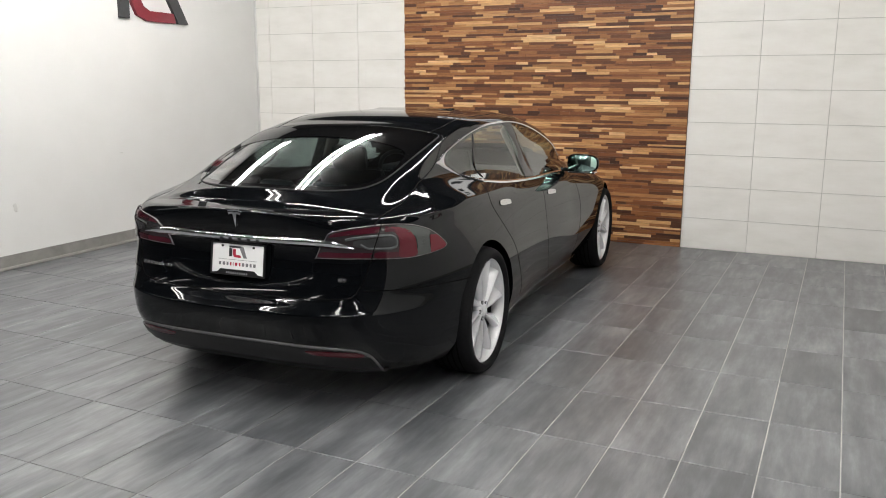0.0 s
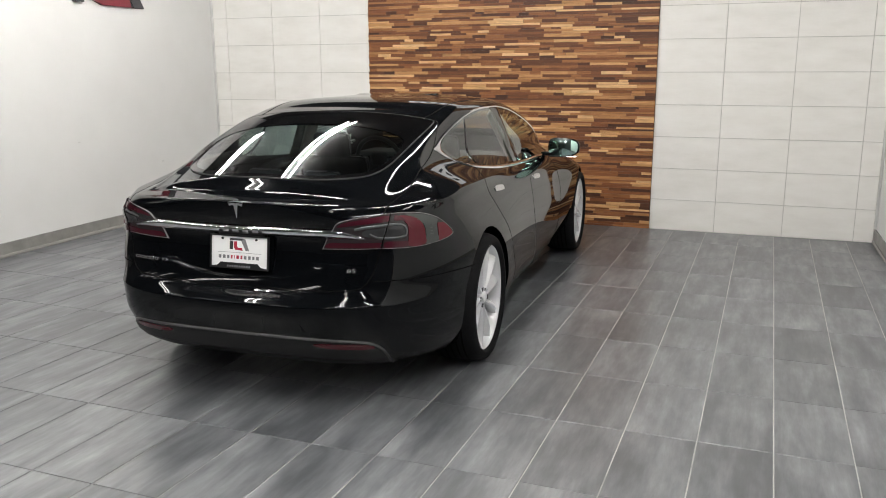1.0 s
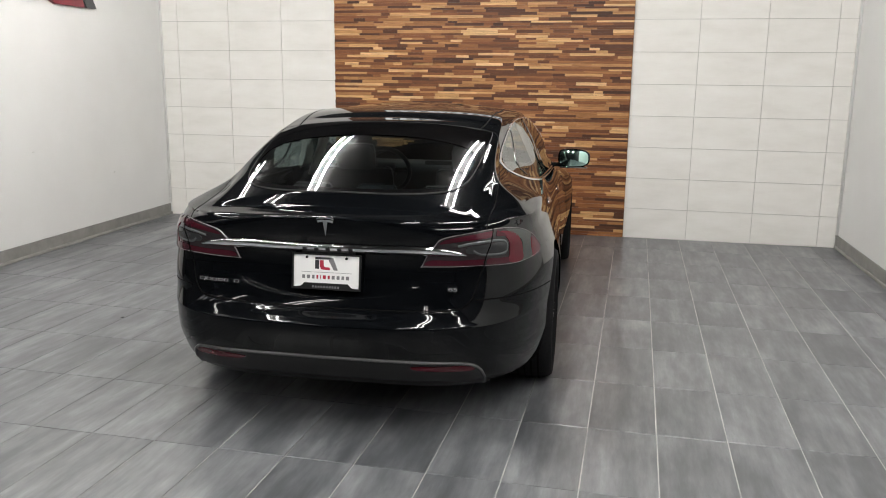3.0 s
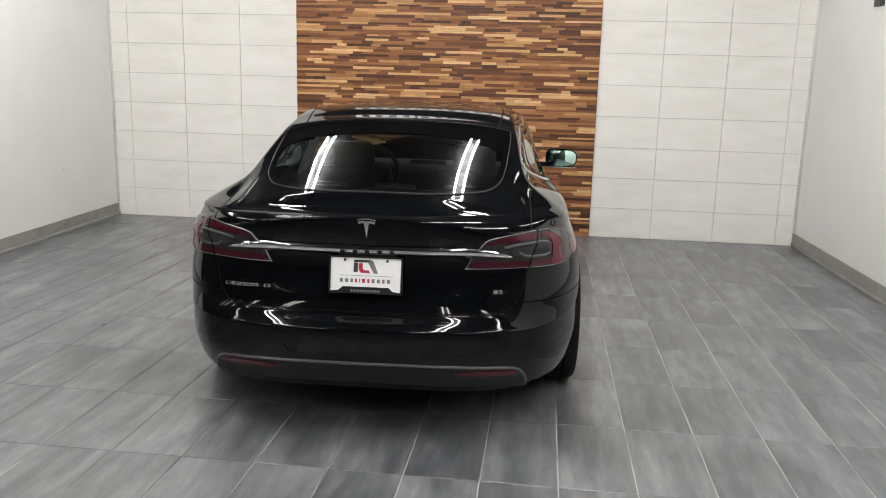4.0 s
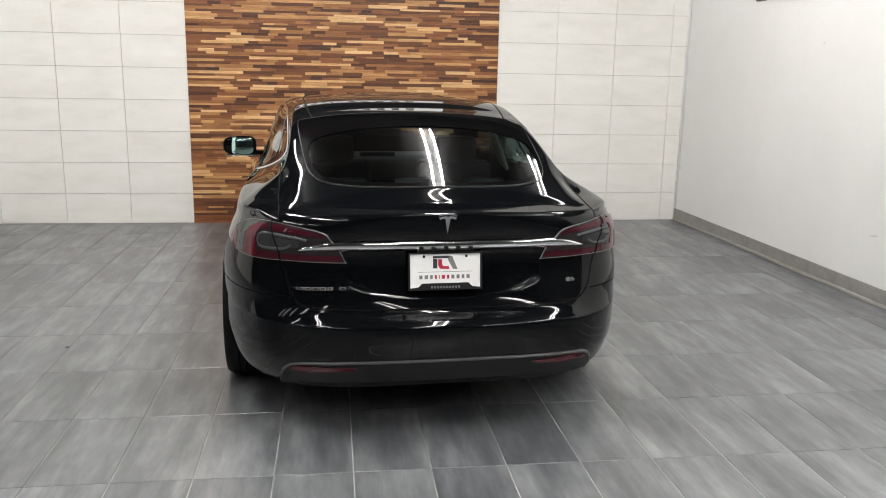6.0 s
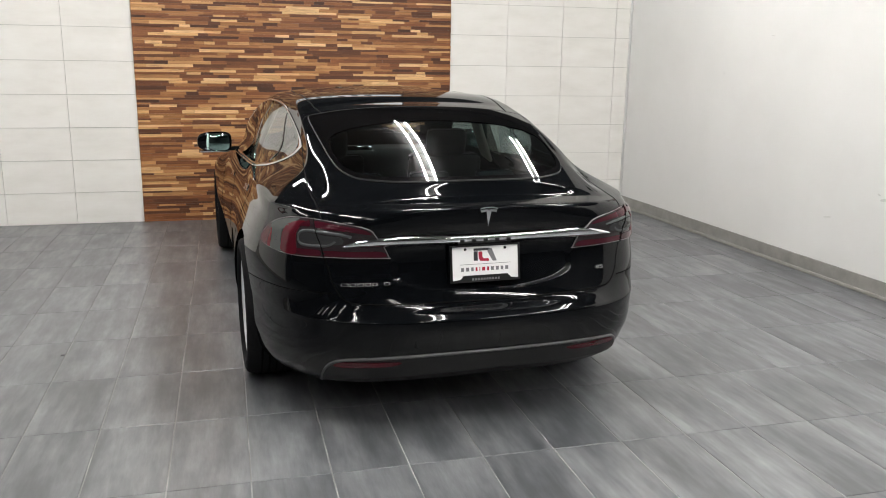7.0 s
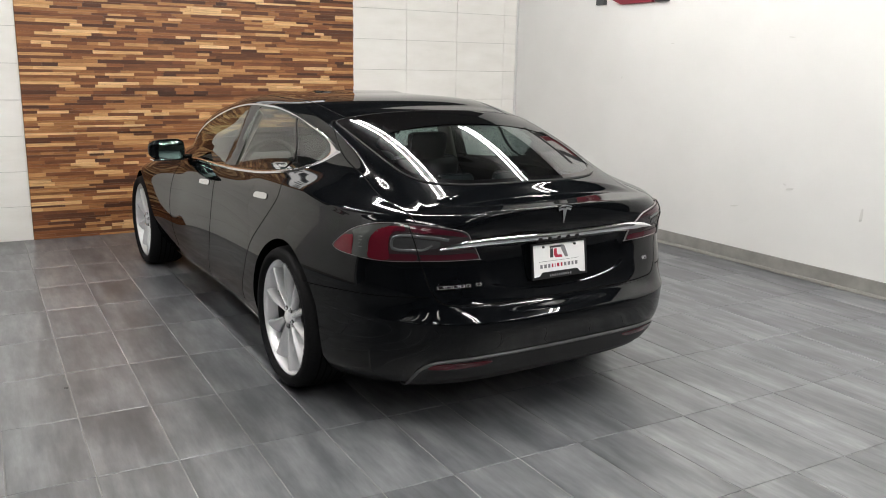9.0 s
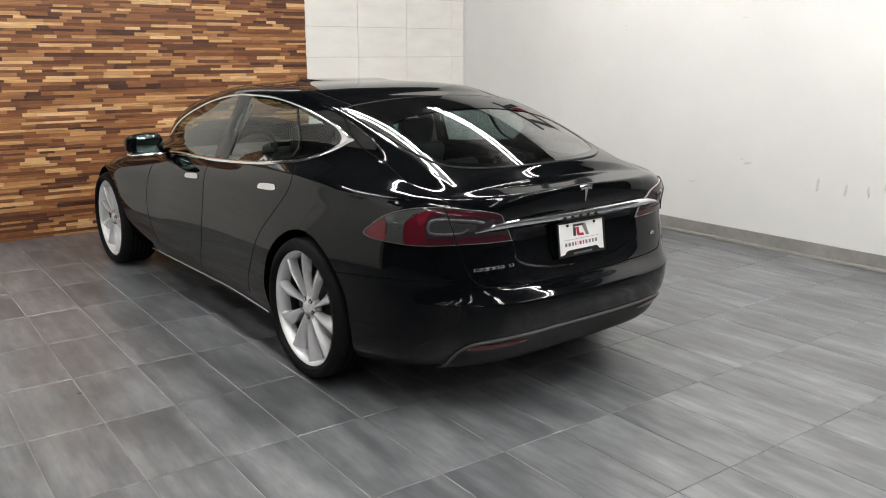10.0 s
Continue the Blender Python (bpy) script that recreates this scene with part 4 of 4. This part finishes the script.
# ---- mirrors ----
for s in (-1, 1):
    bm = bmesh.new()
    bmesh.ops.create_uvsphere(bm, u_segments=28, v_segments=16, radius=1.0)
    for v in bm.verts:
        x, y, z = v.co
        k = 1 + 0.25 * x * s
        y = min(y, 0.9) if y > -0.15 else -0.15 + (y + 0.15) * 0.12
        v.co = Vector((s * 0.989 + 0.118 * math.copysign(abs(x) ** 0.62, x), 1.985 + 0.10 * y, 0.997 + 0.068 * math.copysign(abs(z) ** 0.6, z) * (1 - 0.12 * s * x)))
    mir = part("wing_mirror", bm, M_PAINT, car, "black door mirror with chrome lower edge", True)
    bm = bmesh.new()
    loops = []
    for k in range(1, 7):
        loops.append([])
        for i in range(28):
            a = 2 * math.pi * i / 28
            x, z = math.cos(a), math.sin(a)
            dx, dz = 0.106 * math.copysign(abs(x) ** 0.55, x) * k / 6, 0.058 * math.copysign(abs(z) ** 0.55, z) * (1 - 0.12 * s * x) * k / 6
            loops[-1].append(bm.verts.new((s * 0.989 + dx, 1.9655 - 0.019 + (dx * dx + dz * dz) / 0.56, 0.997 + dz)))
    top = bm.verts.new((s * 0.989, 1.9655 - 0.019, 0.997))
    for i in range(28):
        bm.faces.new((top, loops[0][i], loops[0][(i + 1) % 28]))
        for a, b in zip(loops, loops[1:]):
            bm.faces.new((a[i], b[i], b[(i + 1) % 28], a[(i + 1) % 28]))
    bm.normal_update()
    if loops and sum(f.normal.y for f in bm.faces) > 0:
        bmesh.ops.reverse_faces(bm, faces=bm.faces)
    for q in bm.verts:
        q.co = Matrix.Translation((s * 0.989, 1.9655, 0.997)) @ pose(0, 0, 0, -2, 0, 6 if s > 0 else -23) @ Matrix.Translation((-s * 0.989, -1.9655, -0.997)) @ q.co
        q.co.y -= 0.014
    part("mirror_glass", bm, M_MIRROR, mir, "greenish mirror glass", True)
    part("mirror_trim", boxed((s * 0.989 - 0.10, 1.93, 0.926), (s * 0.989 + 0.10, 2.025, 0.937), 0.004, 2), M_CHROME, mir, "chrome strip")
    part("mirror_arm", boxed((min(s * 0.80, s * 0.92), 1.97, 0.930), (max(s * 0.80, s * 0.92), 2.04, 0.960), 0.01, 2), M_GLOSSBLACK, mir)



# ---- plate, badges ----
def slab(pts, depth):
    """A flat shape in x and z, its front towards -y."""
    bm = bmesh.new()
    f = bm.faces.new([bm.verts.new((a, -depth, b)) for a, b in pts])
    ex = bmesh.ops.extrude_face_region(bm, geom=[f])["geom"]
    for v in ex:
        if isinstance(v, bmesh.types.BMVert):
            v.co.y += depth
    bmesh.ops.recalc_face_normals(bm, faces=bm.faces)
    return bm


def bar(x0, z0, x1, z1):
    return [(x0, z0), (x1, z0), (x1, z1), (x0, z1)]


p_low, p_high = on_tail(0, 0.662)[0], on_tail(0, 0.808)[0]
lean = math.degrees(math.atan2(p_high.y - p_low.y, 0.146))
plate = part("licence_plate", boxed((-0.152, -0.006, -0.076), (0.152, 0.0, 0.076), 0.002), M_PLATE, car, "white dealer plate in a dark frame")
plate.matrix_basis = pose(-0.004, (p_low.y + p_high.y) / 2 - 0.017, 0.735, -lean, 0, 0)
for nm, pts in (("frame_side", bar(-0.157, -0.079, -0.149, 0.079)), ("frame_side", bar(0.149, -0.079, 0.157, 0.079)), ("frame_top", bar(-0.149, 0.073, 0.149, 0.079)),
                ("frame_bottom", [(-0.149, -0.079), (0.149, -0.079), (0.149, -0.070), (0.115, -0.066), (0.098, -0.050), (-0.098, -0.050), (-0.115, -0.066), (-0.149, -0.070)])):
    part(nm, slab(pts, 0.011), M_SATIN, plate)
for nm, mat, pts in (("mark", M_INK, bar(-0.052, 0.012, -0.034, 0.052)), ("mark", M_INK, bar(-0.052, 0.054, 0.022, 0.064)),
                     ("mark", M_INKRED, [(-0.030, 0.050), (-0.030, 0.022), (-0.022, 0.010), (0.018, 0.008), (0.014, 0.020), (-0.008, 0.021), (-0.013, 0.028), (-0.013, 0.050)]),
                     ("mark", M_INKGREY, [(0.010, 0.050), (0.034, 0.008), (0.052, 0.008), (0.030, 0.062), (0.016, 0.062)]),
                     ("rule", M_INKGREY, bar(-0.115, -0.0035, 0.115, -0.002))):
    part(nm, slab(pts, 0.0068), mat, plate)
x = -0.112
for i in range(11):
    w = (0.020, 0.021, 0.018, 0.015, 0.010, 0.020, 0.016, 0.020, 0.020, 0.018, 0.021)[i]
    part("letter_bar", slab(bar(x + 0.002, -0.032, x + w - 0.005, -0.016), 0.0068), M_INKGREY if i < 3 or i > 6 else M_INKRED, plate)
    x += w + 0.0022
x = -0.062
for i in range(10):
    part("frame_bar", slab(bar(x, -0.071, x + 0.008, -0.062), 0.0122), M_INKGREY, plate)
    x += 0.0128
for sx in (-0.09, 0.09):
    bm = bmesh.new()
    bmesh.ops.create_cone(bm, cap_ends=True, segments=12, radius1=0.006, radius2=0.005, depth=0.006, matrix=pose(sx, -0.009, 0.062, 90, 0, 0))
    part("bolt", bm, M_SATIN, plate)
holder = part("plate_lamp_housing", boxed((-0.12, -0.012, -0.014), (0.12, 0.02, 0.012), 0.004, 2), M_SATIN, car)
holder.matrix_basis = tail_frame(0, 0.818)

emblem = part("emblem", slab([(-0.033, 0.036), (-0.030, 0.022), (-0.021, 0.027), (-0.010, 0.029), (0.0, -0.050), (0.010, 0.029), (0.021, 0.027), (0.030, 0.022), (0.033, 0.036), (0.018, 0.040), (0.004, 0.041), (0.0, 0.034), (-0.004, 0.041), (-0.018, 0.040)], 0.006), M_CHROME, car, "chrome tail emblem")
emblem.matrix_basis = tail_frame(0, 0.939, 0.001) @ Matrix.Diagonal((1.10, 1, 0.80, 1))
part("emblem_arc", slab([(-0.036, 0.041), (-0.035, 0.046), (-0.018, 0.052), (0.0, 0.054), (0.018, 0.052), (0.035, 0.046), (0.036, 0.041), (0.018, 0.046), (0.0, 0.048), (-0.018, 0.046)], 0.006), M_CHROME, emblem)

x = 0.0
for i, w in enumerate((0.035, 0.029, 0.029, 0.025, 0.023, 0.0, 0.027)):
    if w:
        bm = bmesh.new()
        for x0, z0, x1, z1 in ((-w / 2, -0.0065, -w / 2 + 0.0042, 0.0065), (w / 2 - 0.0062, -0.0065, w / 2 - 0.002, 0.0065), (-w / 2 + 0.0044, 0.0043, w / 2 - 0.0064, 0.0062), (-w / 2 + 0.0044, -0.0062, w / 2 - 0.0064, -0.0043)):
            box(bm, (x0, -0.003, z0), (x1, 0.0, z1))
        ob = part("badge_bar", bm, M_BADGE, car, "small chrome badge block")
        d = -0.627 + x + w / 2
        ob.matrix_basis = tail_frame(math.degrees(math.atan2(d, 0.955)), 0.669, 0.0005)
    x += (w or 0.016) + 0.0055

for k in range(5):
    mark = part("mark", slab([(-0.010, -0.0065), (0.010, -0.0065), (0.008, 0.0065), (-0.010, 0.0065)], 0.002), M_SATIN, chrome_bar, "small dark recessed mark")
    mark.matrix_basis = tail_frame(math.degrees(math.atan2(-0.104 + 0.052 * k, 0.95)), 0.836, 0.0128)

txt = bpy.data.curves.new("badge", "FONT")
txt.body, txt.size, txt.extrude, txt.align_x, txt.align_y = "85", 0.036, 0.0015, "CENTER", "CENTER"
tob = new("badge_text", txt)
tme = bpy.data.meshes.new_from_object(tob.evaluated_get(bpy.context.evaluated_depsgraph_get()))
bpy.data.objects.remove(tob)
tme.materials.append(M_BADGE)
badge = new("number_badge", tme)
badge.parent = car
badge["label"] = "small chrome number badge reading 85"
badge.matrix_basis = tail_frame(30.2, 0.678, 0.002) @ pose(0, 0, 0, 90, 0, 0) @ Matrix.Diagonal((1.2, 0.66, 1, 1))


# ---- cabin ----
def soft_box(lo, hi, bevel, bend=0.0):
    bm = boxed(lo, hi)
    bmesh.ops.subdivide_edges(bm, edges=bm.edges, cuts=2, use_grid_fill=True)
    bmesh.ops.bevel(bm, geom=[e for e in bm.edges if len(e.link_faces) == 2 and e.calc_face_angle(0) > 1.0], offset=bevel, segments=3, profile=0.5, affect="EDGES")
    return bm


for s in (-1, 1):
    st = part("front_seat", soft_box((-0.25, -0.26, 0.30), (0.25, 0.28, 0.46), 0.04), M_SEATM, car, "black leather front seat", True)
    st.matrix_basis = pose(s * 0.38, 1.32, 0)
    bk = part("backrest", soft_box((-0.24, -0.06, 0.0), (0.24, 0.06, 0.60), 0.045), M_SEATM, st, "", True)
    bk.matrix_basis = pose(0, -0.26, 0.42, 14, 0, 0)
    hr = part("headrest", soft_box((-0.13, -0.045, 0.58), (0.13, 0.045, 0.76), 0.04), M_SEATM, bk, "", True)
bench = part("rear_seat", soft_box((-0.62, -0.10, 0.35), (0.62, 0.45, 0.52), 0.05), M_SEATM, car, "black leather rear bench", True)
bench.matrix_basis = pose(0, 0.25, 0)
rb = part("backrest", soft_box((-0.60, -0.06, 0.0), (0.60, 0.06, 0.46), 0.05), M_SEATM, bench, "", True)
rb.matrix_basis = pose(0, -0.08, 0.45, 18, 0, 0)
for u in (-0.36, 0.0, 0.36):
    hr = part("headrest", soft_box((-0.11, -0.04, 0.0), (0.11, 0.04, 0.12), 0.035), M_SEATM, bench, "", True)
    hr.matrix_basis = pose(u, -0.24, 0.90, 15, 0, 0)
part("parcel_shelf", boxed((-0.58, -0.62, 0.86), (0.58, 0.10, 0.885), 0.008), M_SHELF, car, "charcoal fabric parcel shelf")
part("dashboard", soft_box((-0.70, 1.86, 0.62), (0.70, 2.28, 0.93), 0.06), M_CABIN, car, "", True)
scr = part("touch_screen", boxed((-0.13, -0.012, 0.0), (0.13, 0.0, 0.36), 0.006), M_GLOSSBLACK, car)
scr.matrix_basis = pose(0, 1.84, 0.60, -12, 0, 0)
bm = bmesh.new()
rows = []
for i in range(36):
    a = 2 * math.pi * i / 36
    rows.append([bm.verts.new(((0.175 + 0.017 * math.cos(b)) * math.cos(a), 0.017 * math.sin(b), (0.175 + 0.017 * math.cos(b)) * math.sin(a))) for b in [2 * math.pi * j / 8 for j in range(8)]])
for i in range(36):
    for j in range(8):
        bm.faces.new((rows[i][j], rows[(i + 1) % 36][j], rows[(i + 1) % 36][(j + 1) % 8], rows[i][(j + 1) % 8]))
sw = part("steering_wheel", bm, M_SEATM, car, "black leather steering wheel", True)
sw.matrix_basis = pose(-0.38, 1.70, 0.90, 22, 0, 0)
part("boss", soft_box((-0.07, -0.02, -0.06), (0.07, 0.03, 0.05), 0.02), M_CABIN, sw)
for x0, z0, x1, z1 in ((-0.17, -0.02, -0.06, 0.015), (0.06, -0.02, 0.17, 0.015), (-0.02, -0.17, 0.02, -0.05)):
    part("spoke", boxed((x0, -0.012, z0), (x1, 0.012, z1), 0.006), M_BRUSHED, sw)
for s in (-1, 1):
    pl = part("pillar_trim", boxed((-0.012, -0.075, 0.0), (0.012, 0.075, 0.42), 0.006), M_PILLAR, car, "beige inner pillar trim")
    pl.matrix_basis = pose(s * 0.80, 1.27, 0.92, 14, -s * 24, 0)
mirror_in = part("inner_mirror", soft_box((-0.11, -0.015, -0.03), (0.11, 0.015, 0.03), 0.012), M_CABIN, car, "", True)
mirror_in.matrix_basis = pose(0, 1.72, 1.27)
part("wheel_shelf", boxed((-0.80, -0.30, 0.50), (-0.64, 0.42, 0.88), 0.02), M_CABIN, car)
part("wheel_shelf", boxed((0.64, -0.30, 0.50), (0.80, 0.42, 0.88), 0.02), M_CABIN, car)


# ---- pieces of walls and floor ----
def tile_mesh(name, sx, sy, depth, mat, edge=0.0015):
    """A tile lying on z = 0, its edges eased, its underside open."""
    me = bpy.data.meshes.new(name)
    a, b = sx / 2, sy / 2
    rings = [(a, b, -depth), (a, b, -edge), (a - edge, b - edge, 0)]
    vs = [(i * p, j * q, z) for p, q, z in rings for i, j in ((-1, -1), (1, -1), (1, 1), (-1, 1))]
    fs = [(8, 9, 10, 11)] + [(r * 4 + k, r * 4 + (k + 1) % 4, r * 4 + 4 + (k + 1) % 4, r * 4 + 4 + k) for r in (0, 1) for k in range(4)]
    me.from_pydata(vs, [], fs)
    me.materials.append(mat)
    return me


def pieces_joined(name, mat, boxes, parent, label):
    """Many eased boxes (lo, hi) in one mesh, each an island."""
    vs, fs = [], []
    for lo, hi in boxes:
        k = len(vs)
        vs += [(x, y, z) for x in (lo[0], hi[0]) for y in (lo[1], hi[1]) for z in (lo[2], hi[2])]
        fs += [tuple(k + i for i in f) for f in ((0, 1, 3, 2), (4, 6, 7, 5), (0, 4, 5, 1), (2, 3, 7, 6), (0, 2, 6, 4), (1, 5, 7, 3))]
    me = bpy.data.meshes.new(name)
    me.from_pydata(vs, [], fs)
    me.materials.append(mat)
    ob = new(name, me)
    ob.parent = parent
    return tagged(ob, label, "", "", "stuff")


rng = random.Random(5)
G, H = 0.0050, 0.0030
tile_me = tile_mesh("tile", PX - G, PY - H, 0.008, M_TILE)
far = []
for i in range(-41, 4):
    for k in range(-17, 10):
        cx, cy = GX + (i + 0.5) * PX, GY + (k + 0.5) * PY
        x0, x1, y0, y1 = cx - PX / 2 + G / 2, cx + PX / 2 - G / 2, cy - PY / 2 + H / 2, cy + PY / 2 - H / 2
        west = X0 if y1 > W_END else XB
        if x1 < west or x0 > X1 + 0.14 or y0 > Y1 or y1 < Y0:
            continue
        if x0 >= X0 and x1 <= X1 and y1 <= Y1 and -4 <= k < 9 and -20 <= i <= 2:
            ob = new("tile", tile_me)
            ob.location = (cx, cy, rng.uniform(-0.0006, 0.0))
            ob.parent = floor
        else:
            far.append(((max(x0, west), max(y0, Y0), -0.008), (min(x1, X1 + 0.14), min(y1, Y1), 0.0)))
pieces_joined("outer_tiles", M_TILE, far, floor, "grey porcelain tiles at the edges")

up = Matrix.Rotation(radians(90), 4, "X")
cache = {}
for side in (0, 1):
    edges = ([X0 + 0.022] + [WX - WPX * n for n in (9, 8, 7)] + [WOOD0]) if side == 0 else [WOOD1, WX, WX + WPX, WX + 2 * WPX, X1 - 0.022]
    for a, b in zip(edges, edges[1:]):
        for r in range(-1, 10):
            z0, z1 = max(0.0, WZ + r * WPZ), min(WALLTOP, WZ + (r + 1) * WPZ)
            if z1 - z0 < 0.02:
                continue
            key = (round(b - a, 3), round(z1 - z0, 3))
            if key not in cache:
                cache[key] = tile_mesh("wall_tile", b - a - 0.004, z1 - z0 - 0.004, 0.011, M_WTILE, 0.001)
            ob = new("wall_tile", cache[key])
            ob.matrix_basis = Matrix.Translation(((a + b) / 2, Y1 + rng.uniform(0, 0.0006), (z0 + z1) / 2)) @ up
            ob.parent = wall_back

panel = tagged(link("wood_panel", boxed((WOOD0, Y1 - 0.004, 0.0), (WOOD1, Y1 + 0.012, WALLTOP)), M_BACK), "feature panel of reclaimed brown wood strips on the wall", "wall panel", "", "structure")
strips = []
z = 0.002
while z < WALLTOP - 0.02:
    h = rng.choice((0.018, 0.022, 0.025, 0.028, 0.032))
    x = WOOD0
    while x < WOOD1 - 0.01:
        w = min(0.09 + 0.36 * rng.random() ** 1.4, WOOD1 - x)
        if WOOD1 - x - w < 0.09:
            w = WOOD1 - x
        strips.append((x, z, w, min(h, WALLTOP - z), rng.uniform(0.008, 0.024)))
        x += w
    z += h
singles = [s for s in strips if -1.75 < s[0] and s[1] < 2.6][:300]
chosen = set(singles)
strip_cache = {}
for x, z, w, h, d in singles:
    wq = round(w, 2)
    key = (wq, h)
    if key not in strip_cache:
        strip_cache[key] = tile_mesh("wood_strip", 1.0, h - 0.001, 0.03, M_WOOD, 0.0008)
    ob = new("wood_strip", strip_cache[key])
    ob.matrix_basis = Matrix.Translation((x + w / 2, Y1 - d, z + h / 2)) @ up @ Matrix.Diagonal((w - 0.001, 1, 1, 1))
    ob.parent = panel
pieces_joined("wood_strips", M_WOOD, [((x + 0.0005, Y1 - d, z + 0.0005), (x + w - 0.0005, Y1 + 0.004, z + h - 0.0005)) for x, z, w, h, d in strips if (x, z, w, h, d) not in chosen], panel, "reclaimed wood strips of mixed browns")
